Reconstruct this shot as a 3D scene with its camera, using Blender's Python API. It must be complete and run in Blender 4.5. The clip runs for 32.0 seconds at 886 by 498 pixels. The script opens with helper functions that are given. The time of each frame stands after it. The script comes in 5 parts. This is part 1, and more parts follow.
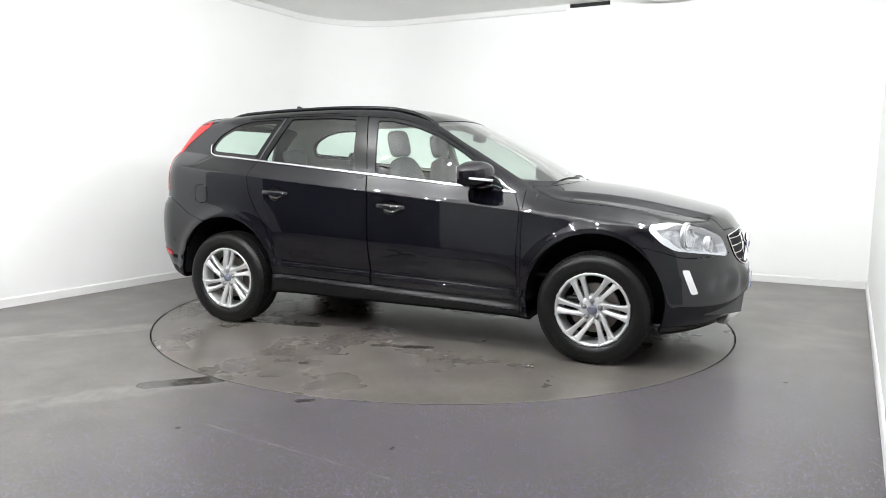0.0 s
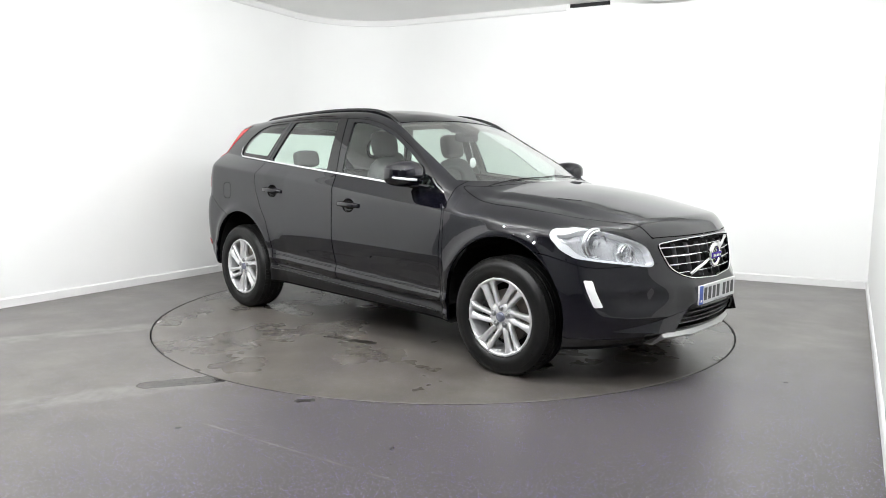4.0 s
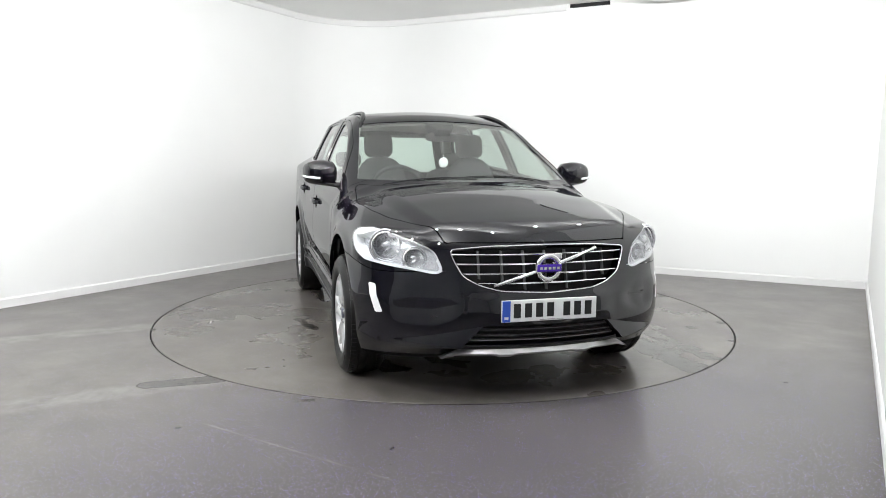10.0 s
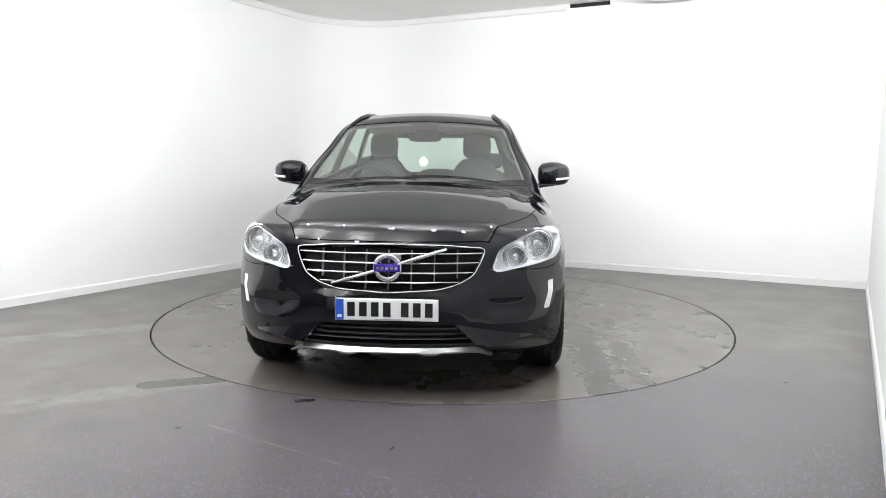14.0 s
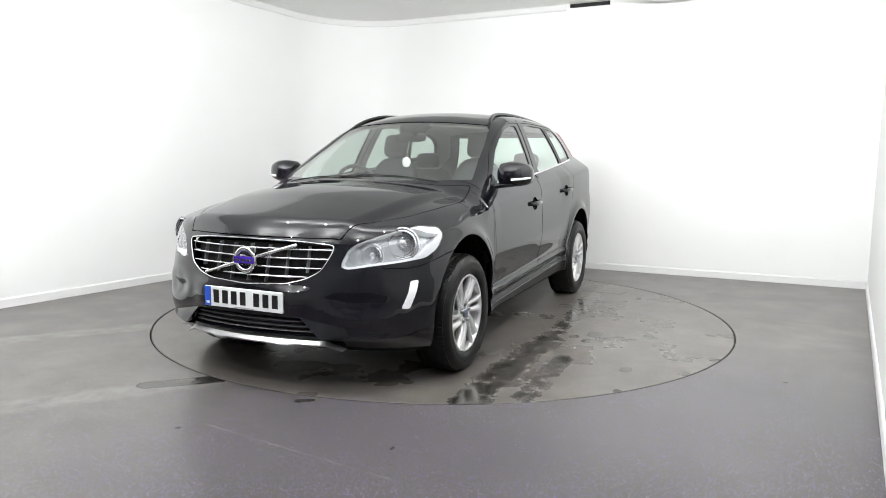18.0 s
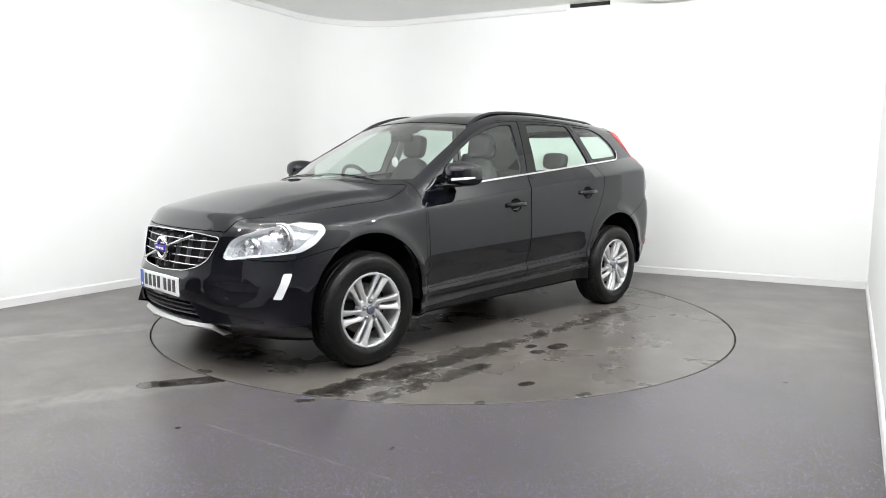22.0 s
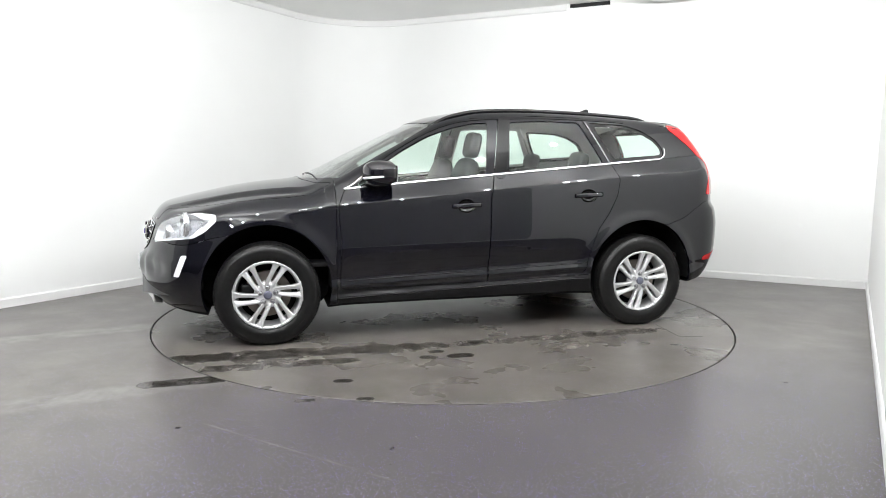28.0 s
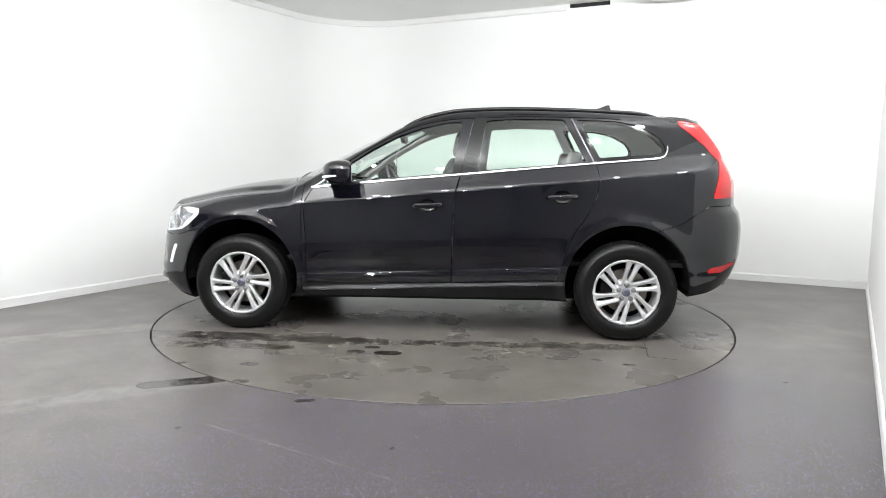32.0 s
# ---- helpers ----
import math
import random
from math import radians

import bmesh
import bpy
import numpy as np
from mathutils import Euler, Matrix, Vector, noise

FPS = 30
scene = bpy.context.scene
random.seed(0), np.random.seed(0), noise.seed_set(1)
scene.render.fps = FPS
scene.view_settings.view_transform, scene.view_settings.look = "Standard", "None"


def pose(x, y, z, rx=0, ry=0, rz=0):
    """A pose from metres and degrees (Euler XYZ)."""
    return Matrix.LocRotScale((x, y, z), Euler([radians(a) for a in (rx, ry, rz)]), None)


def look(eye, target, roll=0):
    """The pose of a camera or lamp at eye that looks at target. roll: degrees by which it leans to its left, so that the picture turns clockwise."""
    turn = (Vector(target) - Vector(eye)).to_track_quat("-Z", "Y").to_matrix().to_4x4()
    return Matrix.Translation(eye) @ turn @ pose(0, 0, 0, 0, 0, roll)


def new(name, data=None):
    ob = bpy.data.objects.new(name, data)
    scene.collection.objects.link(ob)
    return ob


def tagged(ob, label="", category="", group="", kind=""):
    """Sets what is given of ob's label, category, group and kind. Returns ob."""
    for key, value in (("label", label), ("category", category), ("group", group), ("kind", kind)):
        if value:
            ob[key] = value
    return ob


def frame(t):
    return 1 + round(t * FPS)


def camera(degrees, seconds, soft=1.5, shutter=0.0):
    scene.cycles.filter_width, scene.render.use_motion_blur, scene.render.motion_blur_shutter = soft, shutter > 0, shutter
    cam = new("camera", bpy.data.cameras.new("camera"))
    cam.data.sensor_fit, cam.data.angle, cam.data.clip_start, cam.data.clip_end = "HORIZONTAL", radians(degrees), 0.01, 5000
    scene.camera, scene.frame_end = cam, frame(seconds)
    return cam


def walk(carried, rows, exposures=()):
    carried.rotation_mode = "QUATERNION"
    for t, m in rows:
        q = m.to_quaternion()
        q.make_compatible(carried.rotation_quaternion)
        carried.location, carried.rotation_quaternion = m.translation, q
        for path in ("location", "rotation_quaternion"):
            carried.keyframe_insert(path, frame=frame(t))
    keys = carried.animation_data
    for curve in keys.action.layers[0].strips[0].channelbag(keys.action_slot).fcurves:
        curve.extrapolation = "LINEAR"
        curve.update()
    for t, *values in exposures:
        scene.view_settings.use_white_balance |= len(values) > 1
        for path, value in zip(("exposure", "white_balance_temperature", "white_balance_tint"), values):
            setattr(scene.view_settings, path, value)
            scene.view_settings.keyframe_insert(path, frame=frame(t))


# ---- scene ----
# ---- camera: it stands still in the corner of the room ----
EYE = (0.0, -5.6855, 1.2291)
cam = camera(65.22, 32.0, soft=0.9)
CAM_POSE = look(EYE, (EYE[0] - 0.0008, EYE[1] + 1.0, EYE[2] - math.tan(radians(7.057))), 0.487)
walk(cam, [(0.0, CAM_POSE), (32.0, CAM_POSE)], exposures=[(0.0, 0.48), (32.0, 0.48)])

# ---- world: almost nothing comes in from outside the closed room ----
world = bpy.data.worlds.new("world")
scene.world = world
world.use_nodes = True
world.node_tree.nodes["Background"].inputs[0].default_value = (0.8, 0.85, 0.9, 1)
world.node_tree.nodes["Background"].inputs[1].default_value = 0.02

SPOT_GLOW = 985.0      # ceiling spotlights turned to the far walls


# ---- materials ----
def shader(name, color, rough=0.5, metal=0.0, coat=0.0, spec=0.5, emit=None, power=0.0):
    m = bpy.data.materials.new(name)
    m.use_nodes = True
    b = m.node_tree.nodes["Principled BSDF"]
    b.inputs["Base Color"].default_value = (*color, 1)
    b.inputs["Roughness"].default_value = rough
    b.inputs["Metallic"].default_value = metal
    b.inputs["Coat Weight"].default_value = coat
    b.inputs["Coat Roughness"].default_value = 0.03
    b.inputs["Specular IOR Level"].default_value = spec
    if emit:
        b.inputs["Emission Color"].default_value = (*emit, 1)
        b.inputs["Emission Strength"].default_value = power
    return m


def node(m, kind, **values):
    n = m.node_tree.nodes.new(kind)
    for key, value in values.items():
        if key in n.inputs:
            n.inputs[key].default_value = value
    return n


def wire(m, a, out, b, into):
    m.node_tree.links.new(a.outputs[out], b.inputs[into])


def bsdf(m):
    return m.node_tree.nodes["Principled BSDF"]


def ramp(m, source, out, stops):
    r = m.node_tree.nodes.new("ShaderNodeValToRGB")
    while len(r.color_ramp.elements) < len(stops):
        r.color_ramp.elements.new(0.5)
    for e, (p, c) in zip(r.color_ramp.elements, stops):
        e.position, e.color = p, (*c, 1)
    wire(m, source, out, r, "Fac")
    return r


def bump(m, height, out, strength, distance):
    b = node(m, "ShaderNodeBump", Strength=strength, Distance=distance)
    wire(m, height, out, b, "Height")
    wire(m, b, "Normal", bsdf(m), "Normal")
    return b


def noise_tex(m, scale, detail=4.0, rough=0.55, coords="Object"):
    c = m.node_tree.nodes.new("ShaderNodeTexCoord")
    n = node(m, "ShaderNodeTexNoise", Scale=scale, Detail=detail, Roughness=rough)
    wire(m, c, coords, n, "Vector")
    return n


def mix_color(m, fac, fac_out, a, b):
    """A colour mix; a and b are colours or (node, output)."""
    x = m.node_tree.nodes.new("ShaderNodeMix")
    x.data_type = "RGBA"
    if fac is not None:
        wire(m, fac, fac_out, x, 0)
    for value, slot in ((a, 6), (b, 7)):
        if isinstance(value[0], bpy.types.Node):
            m.node_tree.links.new(value[0].outputs[value[1]], x.inputs[slot])
        else:
            x.inputs[slot].default_value = (*value, 1)
    return x


def paint_white(name, color):
    m = shader(name, color, 0.7)
    n = noise_tex(m, 0.8, 3)
    r = ramp(m, n, "Fac", [(0.3, tuple(c * 0.97 for c in color)), (0.7, color)])
    wire(m, r, "Color", bsdf(m), "Base Color")
    f = noise_tex(m, 160, 3)
    bump(m, f, "Fac", 0.06, 0.002)
    return m


def math_node(m, op, a, b=None, clamp=False):
    """A Math node on numbers or (node, output) pairs."""
    n = m.node_tree.nodes.new("ShaderNodeMath")
    n.operation, n.use_clamp = op, clamp
    for slot, value in enumerate((a, b)):
        if isinstance(value, tuple):
            m.node_tree.links.new(value[0].outputs[value[1]], n.inputs[slot])
        elif value is not None:
            n.inputs[slot].default_value = value
    return (n, 0)


def near_line(m, coord, a, b, half, soft):
    """1 within half a width of the straight line from a to b, on the ground."""
    ax, ay = a
    dx, dy = b[0] - ax, b[1] - ay
    ln = math.hypot(dx, dy)
    mp = m.node_tree.nodes.new("ShaderNodeMapping")
    mp.vector_type = "TEXTURE"
    mp.inputs["Location"].default_value = (ax, ay, 0)
    mp.inputs["Rotation"].default_value = (0, 0, math.atan2(dy, dx))
    wire(m, coord, "Object", mp, "Vector")
    sp = m.node_tree.nodes.new("ShaderNodeSeparateXYZ")
    wire(m, mp, "Vector", sp, "Vector")
    x = math_node(m, "SUBTRACT", (sp, 0), math_node(m, "MINIMUM", math_node(m, "MAXIMUM", (sp, 0), 0.0), ln))
    d = math_node(m, "SQRT", math_node(m, "ADD", math_node(m, "MULTIPLY", x, x), math_node(m, "MULTIPLY", (sp, 1), (sp, 1))))
    return math_node(m, "DIVIDE", math_node(m, "SUBTRACT", half + soft, d), soft, True)


def floor_vinyl(name, wet_lines, dry_lines, warm=0.0, glare_mottle=0.0, bare=(), gloss=0.29):
    """Dark grey safety vinyl with fine pale and blue flecks, wet patches and dried streaks."""
    m = shader(name, (0.1, 0.1, 0.1), 0.35)
    big = noise_tex(m, 0.9, 5)
    base = ramp(m, big, "Fac", [(0.3, (0.072, 0.068 - 0.004 * warm, 0.068 - 0.010 * warm)), (0.7, (0.092, 0.087 - 0.005 * warm, 0.087 - 0.013 * warm))])
    c = m.node_tree.nodes.new("ShaderNodeTexCoord")
    v = node(m, "ShaderNodeTexVoronoi", Scale=150.0)
    wire(m, c, "Object", v, "Vector")
    dots = ramp(m, v, "Distance", [(0.22, (1, 1, 1)), (0.38, (0, 0, 0))])
    sep = m.node_tree.nodes.new("ShaderNodeSeparateColor")
    wire(m, v, "Color", sep, "Color")
    pick = ramp(m, sep, "Red", [(0.54, (0, 0, 0)), (0.60, (1, 1, 1))])
    both = math_node(m, "MULTIPLY", (dots, "Color"), (pick, "Color"))
    tint = ramp(m, sep, "Green", [(0.0, (0.62, 0.60, 0.61)), (0.30, (0.36, 0.34, 0.40)), (0.55, (0.20, 0.17, 0.70)), (0.84, (0.36, 0.25, 0.60))])
    flecked = mix_color(m, *both, (base, "Color"), (tint, "Color"))
    fine = noise_tex(m, 55, 6, 0.7)
    grain = ramp(m, fine, "Fac", [(0.3, (0.8, 0.8, 0.8)), (0.7, (1.2, 1.2, 1.2))])
    grained = m.node_tree.nodes.new("ShaderNodeMix")
    grained.data_type, grained.blend_type = "RGBA", "MULTIPLY"
    grained.inputs[0].default_value = 0.7
    wire(m, flecked, 2, grained, 6)
    wire(m, grain, "Color", grained, 7)
    if glare_mottle:
        # brown-grey mottle that also paints in the wall glare hiding flecks, except near bare
        glare_noise = noise_tex(m, 2.2, 6, 0.6)
        cover = (ramp(m, glare_noise, "Fac", [(0.3, (glare_mottle * 0.6,) * 3), (0.6, (glare_mottle,) * 3)]), "Color")
        for a, b, half, soft in bare:
            cover = math_node(m, "MULTIPLY", cover, math_node(m, "SUBTRACT", 1.0, near_line(m, c, a, b, half, soft)))
        streaks = noise_tex(m, 3.6, 8, 0.68)
        tone = ramp(m, streaks, "Fac", [(0.36, (0.090, 0.081, 0.074 - 0.007 * warm)), (0.5, (0.120, 0.110, 0.101 - 0.008 * warm)), (0.66, (0.165, 0.152, 0.140 - 0.009 * warm))])
        grained = mix_color(m, *cover, (grained, 2), (tone, "Color"))
    patch = noise_tex(m, 7.5, 7, 0.65)
    wobble = noise_tex(m, 1.3, 4)

    def masks(lines, level, crisp):
        total = None
        for a, b, half, soft, weight in lines:
            k = math_node(m, "MULTIPLY", near_line(m, c, a, b, half, soft), weight)
            total = k if total is None else math_node(m, "MAXIMUM", total, k)
        if total is None:
            return None
        t = math_node(m, "MULTIPLY", total, math_node(m, "ADD", math_node(m, "MULTIPLY", math_node(m, "SUBTRACT", (patch, "Fac"), 0.5), 3.2), 1.0))
        return math_node(m, "MULTIPLY", math_node(m, "SUBTRACT", t, level), crisp, True)

    wet, dry = masks(wet_lines, 0.62, 1.6), masks(dry_lines, 0.5, 1.1)
    last = (grained, 2)
    rough = ramp(m, wobble, "Fac", [(0.3, (gloss,) * 3), (0.7, (gloss + 0.07,) * 3)])
    rough_out = (rough, "Color")
    if dry:
        x = mix_color(m, *math_node(m, "MULTIPLY", dry, 0.75), last, (0.23, 0.222, 0.208))
        last = (x, 2)
    if wet:
        x = mix_color(m, *wet, last, (0.026, 0.023, 0.020))
        last = (x, 2)
        r = mix_color(m, *wet, rough_out, (0.06, 0.06, 0.06))
        rough_out = (r, 2)
    m.node_tree.links.new(last[0].outputs[last[1]], bsdf(m).inputs["Base Color"])
    m.node_tree.links.new(rough_out[0].outputs[rough_out[1]], bsdf(m).inputs["Roughness"])
    f = noise_tex(m, 220, 3)
    bump(m, f, "Fac", 0.08, 0.002)
    return m


def thin_glass(name, tint, gloss=1.0, face=0.07, power=4.2):
    m = bpy.data.materials.new(name)
    m.use_nodes = True
    t = m.node_tree
    t.nodes.clear()
    out = t.nodes.new("ShaderNodeOutputMaterial")
    clear = node(m, "ShaderNodeBsdfTransparent", Color=(*tint, 1))
    gl = node(m, "ShaderNodeBsdfGlossy", Color=(gloss, gloss, gloss, 1), Roughness=0.01)
    lw = node(m, "ShaderNodeLayerWeight", Blend=0.5)
    mx = t.nodes.new("ShaderNodeMixShader")
    steep = math_node(m, "POWER", (lw, "Facing"), power)
    amount = math_node(m, "ADD", math_node(m, "MULTIPLY", steep, 1.0 - face), face)
    t.links.new(amount[0].outputs[0], mx.inputs[0])
    wire(m, clear, 0, mx, 1)
    wire(m, gl, 0, mx, 2)
    wire(m, mx, 0, out, 0)
    return m


def car_black(name):
    """Deep black paint under a glossy clear coat, with faint dust and polish haze."""
    m = shader(name, (0.002, 0.002, 0.0024), 0.4, 0.0, 1.0, 0.0)
    bsdf(m).inputs["Coat IOR"].default_value = 1.62
    n = noise_tex(m, 3, 5)
    r = ramp(m, n, "Fac", [(0.35, (0.0016, 0.0016, 0.0034)), (0.75, (0.0026, 0.0026, 0.0050))])
    wire(m, r, "Color", bsdf(m), "Base Color")
    d = noise_tex(m, 5, 6, 0.7)
    c = ramp(m, d, "Fac", [(0.4, (0.015, 0.015, 0.015)), (0.8, (0.045, 0.045, 0.045))])
    wire(m, c, "Color", bsdf(m), "Coat Roughness")
    return m


def rubber(name):
    m = shader(name, (0.018, 0.018, 0.018), 0.42, spec=0.28)
    n = noise_tex(m, 40, 5)
    r = ramp(m, n, "Fac", [(0.3, (0.003, 0.003, 0.003)), (0.8, (0.008, 0.0078, 0.0075))])
    wire(m, r, "Color", bsdf(m), "Base Color")
    bump(m, n, "Fac", 0.1, 0.002)
    return m


WALL = paint_white("white_wall_paint", (0.83, 0.835, 0.82))
CEIL = paint_white("ceiling_paint", (0.9, 0.9, 0.885))
SKIRT = paint_white("skirting_paint", (0.74, 0.74, 0.73))
FLOOR = floor_vinyl("flecked_vinyl", [((-1.62, -1.98), (-1.27, -1.87), 0.05, 0.045, 1.25), ((-0.74, -2.22), (-0.68, -2.21), 0.012, 0.03, 1.3), ((-0.21, -2.80), (-0.22, -2.82), 0.003, 0.015, 1.0), ((-0.2, -2.96), (-0.21, -2.97), 0.002, 0.015, 1.0), ((-1.22, -2.6), (-1.23, -2.6), 0.002, 0.015, 1.2), ((1.96, -1.84), (1.97, -1.84), 0.002, 0.02, 1.3)],
                    [((-4.6, -1.95), (-2.15, -0.6), 0.07, 0.14, 1.0), ((-4.2, -3.35), (-1.2, -1.85), 0.06, 0.14, 1.0), ((-3.6, -1.9), (-2.2, -1.2), 0.3, 0.6, 0.45), ((-1.13, -2.54), (-0.2, -3.11), 0.003, 0.008, 1.0)], 0.5, 0.8, [((-0.1, -3.1), (1.5, -2.8), 0.9, 1.3)])
DISC = floor_vinyl("turntable_vinyl", [((1.97, 1.03), (1.3, 1.02), 0.07, 0.10, 1.15), ((1.3, 1.02), (0.5, 1.06), 0.06, 0.14, 1.0), ((0.5, 1.05), (-1.4, 0.98), 0.035, 0.12, 0.9), ((1.8, 1.27), (0.95, 1.27), 0.04, 0.09, 0.95), ((1.6, 1.15), (1.3, 1.2), 0.03, 0.1, 0.8),
                                       ((-1.2, -0.87), (-0.75, -0.88), 0.05, 0.12, 1.0), ((1.5, -0.74), (1.3, -0.82), 0.05, 0.12, 0.95), ((0.35, -1.1), (0.0, -1.19), 0.015, 0.06, 1.0), ((0.46, 1.31), (0.42, 1.31), 0.02, 0.04, 1.4), ((0.27, 1.32), (0.19, 1.32), 0.03, 0.04, 1.5),
                                       ((0.38, 1.19), (0.34, 1.19), 0.015, 0.04, 1.3), ((1.05, 1.67), (1.0, 1.68), 0.01, 0.04, 1.3), ((0.97, 2.0), (0.93, 2.01), 0.01, 0.04, 1.3), ((-1.28, 1.4), (-1.32, 1.4), 0.01, 0.03, 1.3), ((-0.2, -1.74), (-0.22, -1.75), 0.01, 0.04, 1.2)],
                   [], 1.0, 0.8, (), 0.25)
# for the unseen panel that gives the doors something dark to reflect
DARK_PANEL = shader("dark_panel_paint", (0.08, 0.08, 0.082), 0.6)
# grey stands in for dimness behind the camera, as the car reflects it
DIMMED_WALL = paint_white("dimmed_wall_paint", (0.42, 0.42, 0.425))
# for unseen wall ends: darkened so the car doors reflect less light
REFLECTION_SHADE = paint_white("reflection_shade_paint", (0.38, 0.38, 0.385))
LAMP_SILVER = shader("lamp_silver", (0.72, 0.73, 0.75), 0.2, 0.9)
_c = LAMP_SILVER.node_tree.nodes.new("ShaderNodeTexCoord")
_w = node(LAMP_SILVER, "ShaderNodeTexWave", Scale=60.0, Distortion=0.3, Detail=1.0)
_w.bands_direction = "DIAGONAL"
wire(LAMP_SILVER, _c, "Object", _w, "Vector")
bump(LAMP_SILVER, _w, "Fac", 0.16, 0.01)
LAMP_BOWL = shader("lamp_bowl", (0.76, 0.77, 0.79), 0.22, 0.75)
_f = noise_tex(LAMP_BOWL, 45, 3)
bump(LAMP_BOWL, _f, "Fac", 0.5, 0.01)
GUIDE = shader("light_guide", (0.74, 0.75, 0.76), 0.2)
CAP = shader("cap_enamel", (0.2, 0.21, 0.27), 0.3, 0.6)
STEEL_GREY = shader("grey_metal", (0.35, 0.35, 0.36), 0.35, 0.8)
SLATE = shader("slate_metal", (0.12, 0.12, 0.125), 0.4, 0.6)
MIRROR = shader("mirror_glass", (0.85, 0.86, 0.87), 0.02, 1.0)
RAIL = shader("rail_black", (0.004, 0.004, 0.0045), 0.25)
PLATE = shader("plate_white", (0.75, 0.76, 0.76), 0.25)
PLATE_INK = shader("plate_black", (0.01, 0.01, 0.01), 0.3)
GREY_INK = shader("grey_ink", (0.3, 0.3, 0.3), 0.4)
DARK = shader("dark_gap", (0.01, 0.01, 0.01), 0.8)
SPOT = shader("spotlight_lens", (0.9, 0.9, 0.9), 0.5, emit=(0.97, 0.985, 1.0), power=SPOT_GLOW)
PAINT = car_black("black_car_paint")
TRIM = shader("black_plastic", (0.006, 0.006, 0.006), 0.45, spec=0.25)
SILL = shader("sill_black", (0.005, 0.005, 0.0055), 0.32, spec=0.3)
GLOSS = shader("gloss_black", (0.006, 0.006, 0.006), 0.08)
CHROME = shader("chrome", (0.85, 0.85, 0.86), 0.08, 1.0)
SATIN = shader("satin_silver", (0.56, 0.56, 0.56), 0.3, 0.85)
ALLOY = shader("alloy_silver", (0.66, 0.66, 0.665), 0.3, 0.55, 0.6)
TYRE = rubber("tyre_rubber")
RED = shader("red_lens", (0.55, 0.006, 0.009), 0.12, 0, 0.3)
LENS = thin_glass("clear_lens", (0.95, 0.96, 0.97))
GLASS = thin_glass("green_tinted_glass", (0.84, 0.95, 0.89))
WINDSCREEN = thin_glass("windscreen_glass", (0.8, 0.89, 0.84), 1.0, 0.10, 3.0)
WHITE = shader("white_plastic", (0.8, 0.8, 0.8), 0.35)
BLUE = shader("blue_enamel", (0.02, 0.08, 0.45), 0.3)
PURPLE = shader("violet_enamel", (0.05, 0.02, 0.28), 0.25)
LEATHER = shader("dark_seat_cloth", (0.028, 0.028, 0.029), 0.6, spec=0.3)
DASH = shader("dashboard_plastic", (0.03, 0.03, 0.031), 0.5, spec=0.35)
BEIGE = shader("pale_headliner", (0.36, 0.35, 0.325), 0.85)
STEEL = shader("brake_steel", (0.3, 0.27, 0.24), 0.35, 1.0)
UNDER = shader("underbody", (0.005, 0.005, 0.005), 0.9, spec=0.1)


# ---- mesh helpers ----
def part(name, bm, material, parent, label="", smooth=False):
    me = bpy.data.meshes.new(name)
    if smooth:
        for f in bm.faces:
            f.smooth = True
    bm.to_mesh(me)
    bm.free()
    me.materials.append(material)
    ob = new(name, me)
    if parent:
        ob.parent = parent
    if label:
        ob["label"] = label
    return ob


def box(bm, lo, hi, bevel=0.0):
    r = bmesh.ops.create_cube(bm, size=1)
    for v in r["verts"]:
        v.co = [lo[i] + (v.co[i] + 0.5) * (hi[i] - lo[i]) for i in range(3)]
    if bevel:
        edges = list({e for v in r["verts"] for e in v.link_edges})
        bmesh.ops.bevel(bm, geom=edges, offset=bevel, segments=2, affect="EDGES", profile=0.5)


def rows_mesh(bm, rings, close_ring=True, close_ends=False, flip=False):
    """Bridge rows of points into quads."""
    grid = [[bm.verts.new(p) for p in ring] for ring in rings]
    n = len(grid[0])
    for a, b in zip(grid, grid[1:]):
        for i in range(n if close_ring else n - 1):
            j = (i + 1) % n
            q = (a[i], a[j], b[j], b[i])
            bm.faces.new(q[::-1] if flip else q)
    if close_ends:
        bm.faces.new(grid[0] if flip else grid[0][::-1])
        bm.faces.new(grid[-1][::-1] if flip else grid[-1])
    return grid


def tube(bm, path, radius, sides=8, squash=1.0, closed=False):
    """A tube along a path; radius is a number or a list."""
    pts = [Vector(p) for p in path]
    rings = []
    for i, p in enumerate(pts):
        a = pts[i - 1] if i or closed else p
        b = pts[(i + 1) % len(pts)] if i < len(pts) - 1 or closed else p
        d = (b - a).normalized()
        up = Vector((0, 0, 1)) if abs(d.z) < 0.9 else Vector((1, 0, 0))
        s = d.cross(up).normalized()
        u = s.cross(d)
        r = radius[i] if isinstance(radius, (list, tuple)) else radius
        rings.append([p + s * math.cos(2 * math.pi * k / sides) * r + u * math.sin(2 * math.pi * k / sides) * r * squash for k in range(sides)])
    if closed:
        rings.append(rings[0])
        rows_mesh(bm, rings)
        bmesh.ops.remove_doubles(bm, verts=bm.verts, dist=1e-6)
    else:
        rows_mesh(bm, rings, close_ends=True)


def lathe(bm, profile, steps=48, axis="y"):
    """Turn (radius, offset) pairs about the y axis."""
    rings = []
    for k in range(steps):
        a = 2 * math.pi * k / steps
        rings.append([(r * math.cos(a), y, r * math.sin(a)) for r, y in profile])
    rings.append(rings[0])
    rows_mesh(bm, rings, close_ring=False)
    bmesh.ops.remove_doubles(bm, verts=bm.verts, dist=1e-6)


